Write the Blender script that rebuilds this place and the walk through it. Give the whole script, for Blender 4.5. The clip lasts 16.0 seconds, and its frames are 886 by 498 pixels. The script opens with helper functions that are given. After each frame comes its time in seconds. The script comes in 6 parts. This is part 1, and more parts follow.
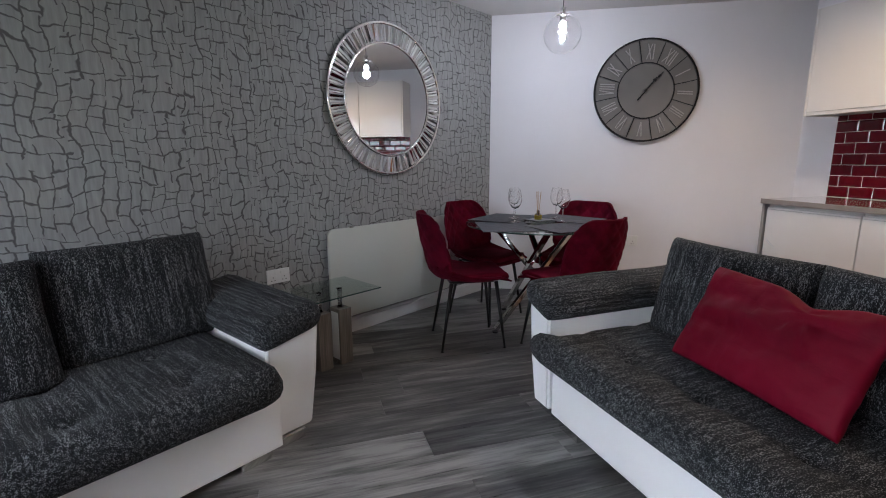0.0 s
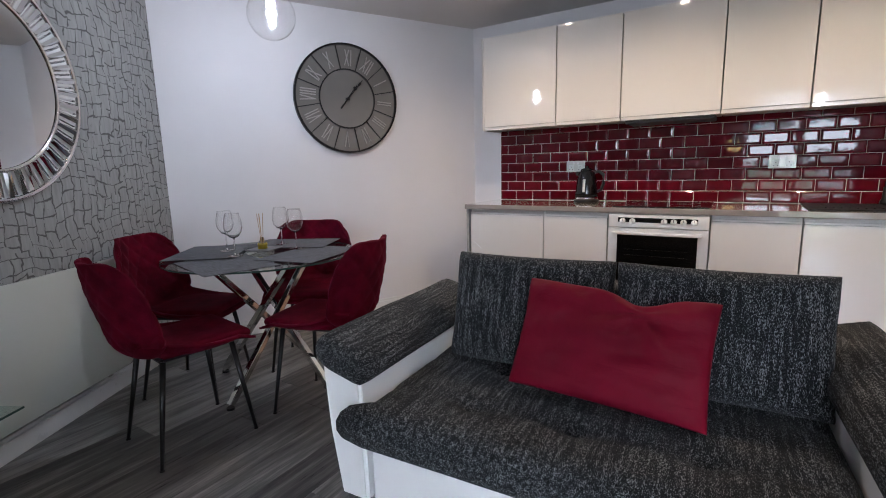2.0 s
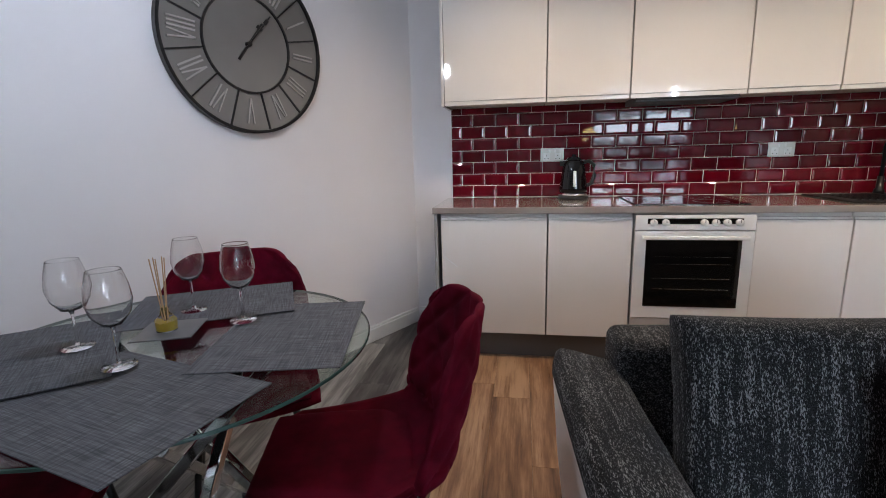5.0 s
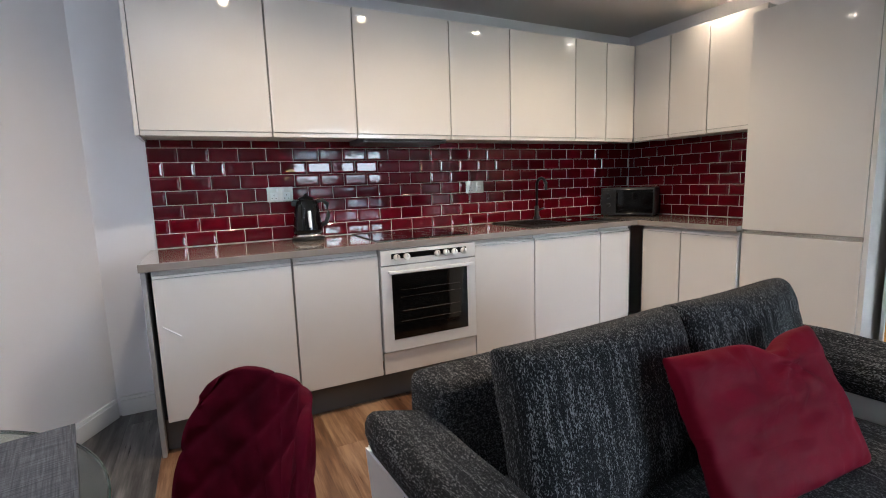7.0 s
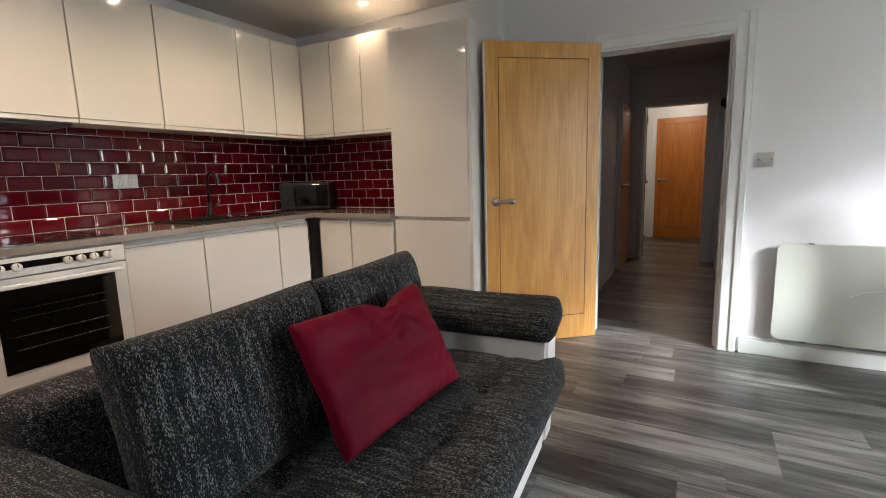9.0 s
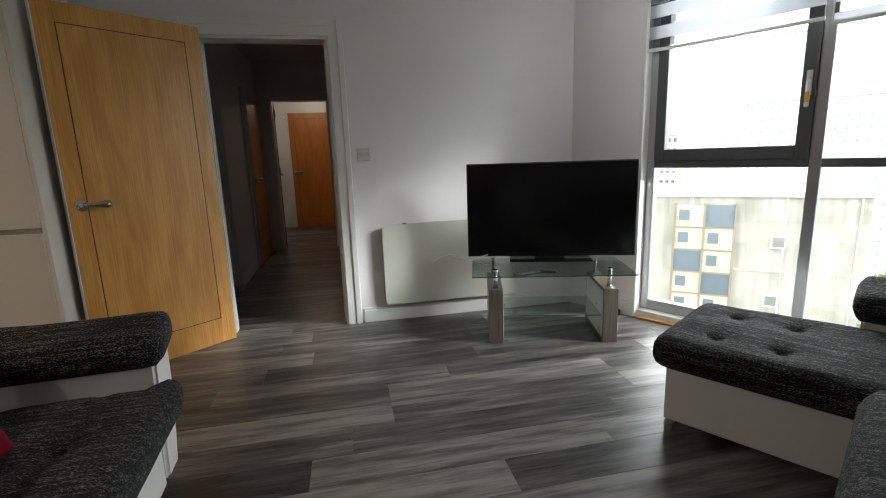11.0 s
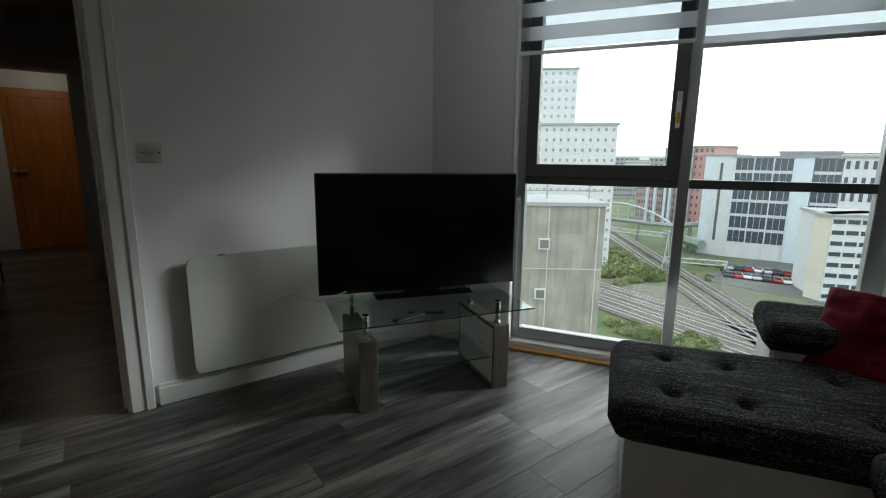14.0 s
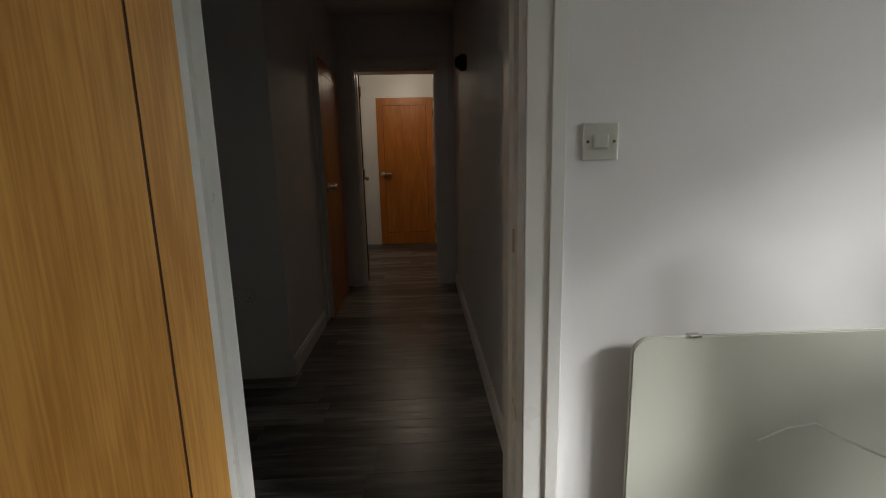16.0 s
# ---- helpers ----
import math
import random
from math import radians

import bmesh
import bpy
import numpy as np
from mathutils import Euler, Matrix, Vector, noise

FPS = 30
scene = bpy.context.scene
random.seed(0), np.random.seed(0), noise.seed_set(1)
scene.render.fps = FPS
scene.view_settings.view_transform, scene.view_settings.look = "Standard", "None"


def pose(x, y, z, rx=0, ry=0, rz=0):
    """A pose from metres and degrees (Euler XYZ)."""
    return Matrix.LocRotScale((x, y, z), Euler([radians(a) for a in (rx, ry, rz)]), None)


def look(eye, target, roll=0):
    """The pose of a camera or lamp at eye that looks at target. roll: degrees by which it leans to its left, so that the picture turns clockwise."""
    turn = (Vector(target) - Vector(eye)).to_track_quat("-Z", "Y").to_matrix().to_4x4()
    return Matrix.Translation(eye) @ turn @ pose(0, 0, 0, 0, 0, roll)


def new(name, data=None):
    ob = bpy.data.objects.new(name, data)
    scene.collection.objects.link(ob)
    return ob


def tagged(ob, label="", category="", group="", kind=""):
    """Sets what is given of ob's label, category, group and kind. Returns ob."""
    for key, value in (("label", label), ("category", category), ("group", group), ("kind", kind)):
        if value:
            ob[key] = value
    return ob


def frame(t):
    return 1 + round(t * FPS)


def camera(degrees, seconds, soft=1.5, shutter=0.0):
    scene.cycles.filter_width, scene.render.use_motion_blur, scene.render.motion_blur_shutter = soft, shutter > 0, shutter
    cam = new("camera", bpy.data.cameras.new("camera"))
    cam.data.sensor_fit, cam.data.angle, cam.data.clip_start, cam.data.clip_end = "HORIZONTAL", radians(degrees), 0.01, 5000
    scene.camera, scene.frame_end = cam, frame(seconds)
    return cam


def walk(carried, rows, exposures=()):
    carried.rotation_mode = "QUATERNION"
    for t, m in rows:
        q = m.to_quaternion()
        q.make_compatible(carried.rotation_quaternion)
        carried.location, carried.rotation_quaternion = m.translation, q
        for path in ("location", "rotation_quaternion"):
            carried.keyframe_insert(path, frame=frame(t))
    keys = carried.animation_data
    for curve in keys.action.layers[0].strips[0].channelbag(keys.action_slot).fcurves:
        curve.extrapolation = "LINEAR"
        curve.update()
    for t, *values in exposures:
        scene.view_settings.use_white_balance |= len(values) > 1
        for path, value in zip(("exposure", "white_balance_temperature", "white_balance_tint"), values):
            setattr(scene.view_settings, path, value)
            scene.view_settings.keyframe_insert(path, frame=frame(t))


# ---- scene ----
cam = camera(86.7, 16.0, 1.0)
PATH = [
    (0, (0.382, -0.142, 1.205), (0.95, 1.738, 0.826), -0.2),
    (0.5, (0.324, 0.045, 1.2), (1.262, 1.771, 0.825), -1.3),
    (1, (0.312, 0.21, 1.184), (1.496, 1.78, 0.822), -1.6),
    (1.5, (0.32, 0.398, 1.194), (1.762, 1.733, 0.823), -1.5),
    (2, (0.338, 0.614, 1.187), (2.003, 1.671, 0.854), -1.4),
    (2.5, (0.333, 0.862, 1.186), (2.151, 1.614, 0.824), -1.6),
    (3, (0.431, 1.093, 1.197), (2.304, 1.696, 0.838), -1.3),
    (3.5, (0.59, 1.287, 1.226), (2.451, 1.949, 0.917), -2.0),
    (3.7, (0.633, 1.347, 1.214), (2.477, 2.051, 0.890), -1.6),
    (5.8, (1.121, 2.188, 1.225), (3.076, 2.060, 0.819), -1.4),
    (6, (1.147, 2.192, 1.217), (3.093, 1.937, 0.831), -1.5),
    (6.5, (1.197, 2.196, 1.211), (3.065, 1.553, 0.896), -1.7),
    (7, (1.192, 2.175, 1.221), (2.962, 1.287, 0.944), -1.9),
    (7.5, (1.134, 2.158, 1.212), (2.848, 1.16, 0.958), -1.8),
    (8, (1.057, 2.126, 1.195), (2.627, 0.913, 0.942), -2.0),
    (8.5, (1.035, 2.1, 1.181), (2.327, 0.604, 0.874), -1.6),
    (9, (0.991, 2.068, 1.168), (1.944, 0.337, 0.857), -1.7),
    (9.5, (0.932, 2.05, 1.167), (1.545, 0.176, 0.828), -1.5),
    (10, (0.879, 2.031, 1.164), (1.135, 0.08, 0.806), -1.9),
    (10.2, (0.870, 2.019, 1.176), (1.015, 0.060, 0.803), -1.9),
    (12.3, (0.726, 1.942, 1.152), (-0.333, 0.284, 0.789), -1.2),
    (12.5, (0.731, 1.903, 1.137), (-0.358, 0.264, 0.779), -0.7),
    (13, (0.774, 1.722, 1.124), (-0.375, 0.128, 0.754), 0.2),
    (13.5, (0.791, 1.49, 1.156), (-0.358, -0.103, 0.78), 1.3),
    (14, (0.898, 1.171, 1.186), (-0.279, -0.402, 0.811), 0.6),
    (14.5, (1.004, 0.888, 1.152), (0.048, -0.828, 0.775), -0.7),
    (15, (1.049, 0.513, 1.156), (0.327, -1.314, 0.778), -1.2),
    (15.5, (1.092, 0.187, 1.146), (0.694, -1.736, 0.767), -1.4),
    (16, (1.098, -0.187, 1.17), (1.017, -2.15, 0.794), -1.3),
]
EXPO = [(0.0, 1.68, 5850, 14), (1.5, 1.82, 5750, 13), (3.5, 1.68, 5750, 13), (7.0, 1.95, 5650, 9), (9.0, 1.82, 6450, 9), (10.2, 1.35, 6850, 7), (12.3, -0.08, 6450, 6), (13.2, -0.35, 6500, 4), (14.5, -1.0, 6500, 2), (15.5, -0.25, 6800, 6), (16.0, 0.65, 6950, 8)]
walk(cam, [(t, look(eye, target, roll)) for t, eye, target, roll in PATH], EXPO)

# ---- light ----
world = bpy.data.worlds.new("world")
scene.world = world
world.use_nodes = True
wn = world.node_tree
bg = wn.nodes["Background"]
sky = wn.nodes.new("ShaderNodeTexSky")
sky.sky_type = "NISHITA"
sky.sun_disc = False
sky.sun_elevation, sky.sun_rotation = radians(25), radians(295)
sky.dust_density, sky.air_density = 4.0, 1.0
mixs = wn.nodes.new("ShaderNodeMix")
mixs.data_type = "RGBA"
mixs.inputs["Factor"].default_value = 0.85
mixs.inputs[7].default_value = (44.0, 45.0, 47.0, 1)
wn.links.new(sky.outputs[0], mixs.inputs[6])
wn.links.new(mixs.outputs[2], bg.inputs[0])
bg.inputs[1].default_value = 0.12

sun = new("sun", bpy.data.lights.new("sun", "SUN"))
sun.data.energy, sun.data.angle, sun.data.color = 4.2, radians(13), (0.95, 0.98, 1.0)
sun.matrix_world = look((0, 0, 30), (21, -10, 19.0))

SQ = 0.8660254


def area(name, at, target, sx, sy, watts, colour):
    ob = new(name, bpy.data.lights.new(name, "AREA"))
    ob.data.shape, ob.data.size, ob.data.size_y = "RECTANGLE", sx, sy
    ob.data.energy, ob.data.color = watts, colour
    ob.matrix_world = look(at, target)
    return ob


def bulb_light(name, at, watts, colour, size):
    ob = new(name, bpy.data.lights.new(name, "POINT"))
    ob.data.energy, ob.data.color, ob.data.shadow_soft_size = watts, colour, size
    ob.location = at
    return ob


DOWNLIGHTS = [(3.17, -0.82), (3.15, 0.13), (3.15, 1.07), (3.15, 1.96)]
for dx, dy in DOWNLIGHTS:
    sp = new("downlight_lamp", bpy.data.lights.new("downlight_lamp", "SPOT"))
    sp.data.energy, sp.data.color, sp.data.spot_size, sp.data.spot_blend = (12 if dy < 0 else 14), (1, 0.74, 0.48), radians(118 if dy < 0 else 150), 1.0
    sp.data.shadow_soft_size = 0.03
    sp.location = (dx, dy, 2.385)
bulb_light("pendant_lamp", (2.03, 2.68, 1.965), 5, (0.93, 0.95, 1.0), 0.03)
# unseen fill light added to brighten the far room and the hall's end
bulb_light("far_room_fill", (1.3, -5.7, 2.2), 5.5, (1, 0.86, 0.7), 0.15)

# ---- materials ----


def material(name, colour=(0.8, 0.8, 0.8), rough=0.5, metal=0.0, **more):
    m = bpy.data.materials.new(name)
    m.use_nodes = True
    b = m.node_tree.nodes["Principled BSDF"]
    b.inputs["Base Color"].default_value = (*colour, 1)
    b.inputs["Roughness"].default_value = rough
    b.inputs["Metallic"].default_value = metal
    for k, v in more.items():
        b.inputs[k.replace("_", " ")].default_value = v
    return m


class Net:
    """A short way to add nodes to a material."""

    def __init__(self, m):
        self.t = m.node_tree
        self.b = self.t.nodes["Principled BSDF"]

    def add(self, kind, inputs=None, **props):
        n = self.t.nodes.new(kind)
        for k, v in props.items():
            if k == "operation":
                n.operation = v
            elif k == "data_type":
                n.data_type = v
            elif k == "blend_type":
                n.blend_type = v
            elif k == "feature":
                n.feature = v
            elif k == "dims":
                n.noise_dimensions = v
            elif k == "vdims":
                n.voronoi_dimensions = v
        for k, v in (inputs or {}).items():
            if isinstance(v, bpy.types.NodeSocket):
                self.t.links.new(v, n.inputs[k])
            else:
                n.inputs[k].default_value = v
        return n

    def link(self, a, b):
        self.t.links.new(a, b)

    def coords(self, scale=(1, 1, 1), per_object=False):
        tc = self.add("ShaderNodeTexCoord")
        v = tc.outputs["Object"]
        if per_object:
            oi = self.add("ShaderNodeObjectInfo")
            mu = self.add("ShaderNodeMath", {0: oi.outputs["Random"], 1: 37.0}, operation="MULTIPLY")
            ad = self.add("ShaderNodeVectorMath", {0: v, 1: mu.outputs[0]}, operation="ADD")
            v = ad.outputs[0]
        mp = self.add("ShaderNodeMapping", {"Vector": v, "Scale": scale})
        return mp.outputs[0]

    def noise(self, vec, scale, detail=3, rough=0.5):
        return self.add("ShaderNodeTexNoise", {"Vector": vec, "Scale": scale, "Detail": detail, "Roughness": rough}).outputs[0]

    def ramp(self, fac, stops):
        r = self.add("ShaderNodeValToRGB", {0: fac})
        el = r.color_ramp.elements
        while len(el) < len(stops):
            el.new(0.5)
        for e, (p, c) in zip(el, stops):
            e.position, e.color = p, (*c, 1)
        return r.outputs[0]

    def value(self, fac, a, b, lo=0.0, hi=1.0):
        return self.add("ShaderNodeMapRange", {0: fac, 1: a, 2: b, 3: lo, 4: hi}).outputs[0]

    def mix(self, fac, a, b, blend="MIX"):
        return self.add("ShaderNodeMix", {0: fac, 6: a, 7: b}, data_type="RGBA", blend_type=blend).outputs[2]

    def colour(self, s):
        self.link(s, self.b.inputs["Base Color"])

    def rough(self, s):
        self.link(s, self.b.inputs["Roughness"])

    def bump(self, height, strength=0.3, distance=0.002):
        n = self.add("ShaderNodeBump", {"Height": height, "Strength": strength, "Distance": distance})
        self.link(n.outputs[0], self.b.inputs["Normal"])


def paint(name, colour, rough=0.55, amount=0.05):
    m = material(name, colour, rough)
    n = Net(m)
    v = n.coords()
    big = n.noise(v, 1.3, 4)
    c2 = tuple(c * (1 - amount) for c in colour)
    n.colour(n.ramp(big, [(0.35, c2), (0.65, colour)]))
    n.bump(n.noise(v, 260, 2), 0.12, 0.0006)
    n.rough(n.value(n.noise(v, 9, 4), 0.3, 0.7, rough - 0.05, rough + 0.06))
    return m


wall_paint = paint("wall_paint", (0.78, 0.765, 0.78))
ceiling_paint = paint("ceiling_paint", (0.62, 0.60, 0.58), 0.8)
trim_paint = paint("trim_paint", (0.78, 0.78, 0.77), 0.32)
heater_paint = paint("heater_paint", (0.58, 0.59, 0.53), 0.38)
switch_steel = material("brushed_steel", (0.66, 0.65, 0.61), 0.38, 0.5)
white_plastic = material("white_plastic", (0.75, 0.75, 0.73), 0.35)
chrome = material("chrome", (0.8, 0.8, 0.8), 0.08, 1.0)
nickel = material("satin_nickel", (0.6, 0.58, 0.54), 0.25, 1.0)
black_metal = material("black_metal", (0.012, 0.012, 0.013), 0.3, 0.3)
black_plastic = material("black_plastic", (0.008, 0.008, 0.009), 0.45)
black_gloss = material("black_gloss", (0.004, 0.004, 0.005), 0.06)
screen_black = material("tv_screen", (0.0025, 0.0025, 0.003), 0.16)
dark_glass = material("oven_glass", (0.004, 0.004, 0.004), 0.05)
grey_plinth = paint("plinth_grey", (0.10, 0.10, 0.10), 0.4)
window_grey = paint("window_frame_grey", (0.10, 0.105, 0.11), 0.35)
window_alu = material("window_aluminium", (0.42, 0.43, 0.44), 0.3, 0.6)
white_enamel = paint("oven_white", (0.74, 0.74, 0.73), 0.2, 0.02)


def gloss_unit():
    m = material("gloss_cabinet", (0.74, 0.71, 0.67), 0.12)
    m.node_tree.nodes["Principled BSDF"].inputs["Coat Weight"].default_value = 0.5
    m.node_tree.nodes["Principled BSDF"].inputs["Coat Roughness"].default_value = 0.03
    n = Net(m)
    v = n.coords()
    n.colour(n.ramp(n.noise(v, 1.1, 3), [(0.3, (0.73, 0.70, 0.665)), (0.7, (0.76, 0.73, 0.69))]))
    n.rough(n.value(n.noise(v, 6, 5), 0.35, 0.7, 0.03, 0.07))
    n.bump(n.noise(v, 14, 2), 0.03, 0.002)
    return m


def velvet(name, dark, light):
    m = material(name, light, 0.85, Specular_IOR_Level=0.08, Sheen_Weight=0.06, Sheen_Roughness=0.4)
    m.node_tree.nodes["Principled BSDF"].inputs["Sheen Tint"].default_value = (0.9, 0.02, 0.15, 1)
    n = Net(m)
    v = n.coords()
    n.colour(n.ramp(n.noise(v, 9, 5, 0.6), [(0.3, dark), (0.7, light)]))
    n.bump(n.noise(v, 700, 2), 0.25, 0.0008)
    return m


def tweed(name="tweed_fabric"):
    m = material(name, (0.03, 0.033, 0.037), 0.92, Specular_IOR_Level=0.16, Sheen_Weight=0.03, Sheen_Roughness=0.5)
    n = Net(m)
    v = n.coords((1, 1, 1))
    warp = n.add("ShaderNodeVectorMath", {0: n.add("ShaderNodeTexNoise", {"Vector": v, "Scale": 30.0}).outputs[1], 1: (0.006, 0.006, 0.006)}, operation="MULTIPLY").outputs[0]
    v2 = n.add("ShaderNodeVectorMath", {0: v, 1: warp}, operation="ADD").outputs[0]
    a = n.add("ShaderNodeMapping", {"Vector": v2, "Scale": (430, 135, 430)}).outputs[0]
    fa = n.noise(a, 1.0, 2, 0.6)
    streak = n.noise(n.add("ShaderNodeMapping", {"Vector": v2, "Scale": (95, 5, 95)}).outputs[0], 1.0, 3)
    th = n.value(streak, 0.32, 0.68, 0.62, 0.47)
    d = n.add("ShaderNodeMath", {0: fa, 1: th}, operation="SUBTRACT").outputs[0]
    fleck = n.value(d, 0.0, 0.11)
    base = n.ramp(n.noise(v, 350, 2), [(0.35, (0.003, 0.0035, 0.004)), (0.65, (0.018, 0.019, 0.021))])
    n.colour(n.mix(fleck, base, (0.205, 0.205, 0.205, 1)))
    hgt = n.add("ShaderNodeMath", {0: fa, 1: n.noise(v, 420, 2)}, operation="ADD").outputs[0]
    n.bump(hgt, 0.6, 0.0025)
    return m


def leather():
    m = material("white_leather", (0.90, 0.89, 0.87), 0.33)
    n = Net(m)
    v = n.coords()
    n.colour(n.ramp(n.noise(v, 3, 4), [(0.3, (0.80, 0.79, 0.765)), (0.7, (0.85, 0.84, 0.82))]))
    vo = n.add("ShaderNodeTexVoronoi", {"Vector": v, "Scale": 330.0}).outputs[0]
    n.bump(vo, 0.25, 0.0008)
    return m


def glazed_tile():
    m = material("burgundy_tile", (0.14, 0.003, 0.009), 0.035)
    n = Net(m)
    oi = n.add("ShaderNodeObjectInfo").outputs["Random"]
    c = n.ramp(oi, [(0.0, (0.085, 0.002, 0.007)), (1.0, (0.14, 0.003, 0.011))])
    v = n.coords((1, 1, 1), True)
    n.colour(n.mix(n.value(n.noise(v, 18, 3), 0.4, 0.7, 0, 0.5), c, (0.075, 0.0015, 0.006, 1)))
    n.bump(n.noise(v, 22, 1), 0.06, 0.003)
    return m


def plank(name, stops, rough=0.33):
    m = material(name, stops[1][1], rough)
    n = Net(m)
    oi = n.add("ShaderNodeObjectInfo").outputs["Random"]
    v = n.coords((1, 1, 1), True)
    vs = n.add("ShaderNodeMapping", {"Vector": v, "Scale": (1.3, 11, 1)}).outputs[0]
    blot = n.value(n.noise(vs, 1.6, 5, 0.62), 0.25, 0.75, 0.20, 0.80)
    wv = n.add("ShaderNodeMapping", {"Vector": v, "Scale": (3, 75, 1)}).outputs[0]
    grain = n.noise(wv, 1.5, 4, 0.6)
    tone = n.add("ShaderNodeMath", {0: blot, 1: n.value(oi, 0, 1, -0.17, 0.17)}, operation="ADD").outputs[0]
    tone = n.add("ShaderNodeMath", {0: tone, 1: n.value(grain, 0.3, 0.7, -0.085, 0.085)}, operation="ADD").outputs[0]
    n.colour(n.ramp(tone, stops))
    n.rough(n.value(grain, 0.3, 0.7, rough - 0.06, rough + 0.1))
    n.bump(grain, 0.25, 0.0012)
    return m


def wallpaper():
    """A crazed paper: strips cut across at uneven steps, upright in some patches and lying in others."""
    m = material("crackle_wallpaper", (0.4, 0.4, 0.38), 0.45)
    n = Net(m)
    v = n.coords()

    def math_(op, a, b=0.0):
        return n.add("ShaderNodeMath", {0: a, 1: b}, operation=op).outputs[0]

    big = n.add("ShaderNodeTexNoise", {"Vector": v, "Scale": 3.4, "Detail": 1.0}).outputs[1]
    small = n.add("ShaderNodeTexNoise", {"Vector": v, "Scale": 15.0, "Detail": 2.0}).outputs[1]
    bs = n.add("ShaderNodeSeparateXYZ", {0: big})
    ss = n.add("ShaderNodeSeparateXYZ", {0: small})
    vs = n.add("ShaderNodeSeparateXYZ", {0: v})
    x = math_("ADD", vs.outputs[0], math_("ADD", math_("MULTIPLY", bs.outputs[0], 0.16), math_("MULTIPLY", ss.outputs[0], 0.042)))
    z = math_("ADD", vs.outputs[2], math_("ADD", math_("MULTIPLY", bs.outputs[1], 0.16), math_("MULTIPLY", ss.outputs[1], 0.042)))

    def strips(a, b, across, along):
        u = math_("MULTIPLY", a, across)
        col = math_("FLOOR", u)
        edge = math_("MULTIPLY", math_("SUBTRACT", 0.5, math_("ABSOLUTE", math_("SUBTRACT", math_("FRACT", u), 0.5))), 1.0 / across)
        w = math_("ADD", math_("MULTIPLY", b, along), math_("MULTIPLY", col, 13.73))
        vo = n.add("ShaderNodeTexVoronoi", {"W": w, "Scale": 1.0}, vdims="1D", feature="DISTANCE_TO_EDGE").outputs["Distance"]
        return math_("MINIMUM", edge, math_("MULTIPLY", vo, 1.0 / along))

    upright, lying = strips(x, z, 18.0, 15.0), strips(z, x, 15.0, 15.0)
    zone = n.value(n.noise(v, 4.5, 2), 0.53, 0.535)
    dist = n.add("ShaderNodeMix", {0: zone, 2: upright, 3: lying}).outputs[0]
    width = n.value(n.noise(v, 13, 3), 0.33, 0.68, 0.0012, 0.0062)
    l = n.value(math_("DIVIDE", dist, width), 0.45, 1.15)
    fine = n.noise(n.add("ShaderNodeMapping", {"Vector": v, "Scale": (60, 1, 8)}).outputs[0], 1.0, 4)
    top = n.ramp(fine, [(0.3, (0.235, 0.235, 0.228)), (0.7, (0.33, 0.33, 0.318))])
    n.colour(n.mix(l, (0.088, 0.086, 0.083, 1), top))
    n.rough(n.value(l, 0, 1, 0.7, 0.36))
    n.bump(l, 0.5, 0.0015)
    return m


def oak(name, a, b, axis_scale=(7, 60, 1.2)):
    m = material(name, b, 0.38)
    n = Net(m)
    v = n.coords(axis_scale, True)
    w = n.add("ShaderNodeTexNoise", {"Vector": v, "Scale": 1.0, "Detail": 5.0, "Distortion": 1.2}).outputs[0]
    g = n.noise(n.coords((190, 190, 4)), 1.0, 3)
    t = n.add("ShaderNodeMath", {0: w, 1: n.value(g, 0.3, 0.7, -0.24, 0.16)}, operation="ADD").outputs[0]
    n.colour(n.ramp(t, [(0.3, a), (0.7, b)]))
    n.bump(g, 0.15, 0.0008)
    return m


def clear_glass(name, tint=(1, 1, 1), rough=0.0):
    m = bpy.data.materials.new(name)
    m.use_nodes = True
    nt = m.node_tree
    nt.nodes.remove(nt.nodes["Principled BSDF"])
    out = nt.nodes["Material Output"]
    tr = nt.nodes.new("ShaderNodeBsdfTransparent")
    tr.inputs[0].default_value = (*tint, 1)
    gl = nt.nodes.new("ShaderNodeBsdfGlossy")
    gl.inputs["Roughness"].default_value = rough
    lw = nt.nodes.new("ShaderNodeLayerWeight")
    lw.inputs[0].default_value = 0.5
    pw = nt.nodes.new("ShaderNodeMath")
    pw.operation = "POWER"
    pw.inputs[1].default_value = 4.0
    fr = nt.nodes.new("ShaderNodeMapRange")
    fr.inputs[3].default_value, fr.inputs[4].default_value = 0.035, 0.85
    mx = nt.nodes.new("ShaderNodeMixShader")
    nt.links.new(lw.outputs["Facing"], pw.inputs[0])
    nt.links.new(pw.outputs[0], fr.inputs[0])
    nt.links.new(fr.outputs[0], mx.inputs[0])
    nt.links.new(tr.outputs[0], mx.inputs[1])
    nt.links.new(gl.outputs[0], mx.inputs[2])
    nt.links.new(mx.outputs[0], out.inputs[0])
    return m


def glow(name, colour, strength):
    m = material(name, colour, 0.5)
    b = m.node_tree.nodes["Principled BSDF"]
    b.inputs["Emission Color"].default_value = (*colour, 1)
    b.inputs["Emission Strength"].default_value = strength
    return m


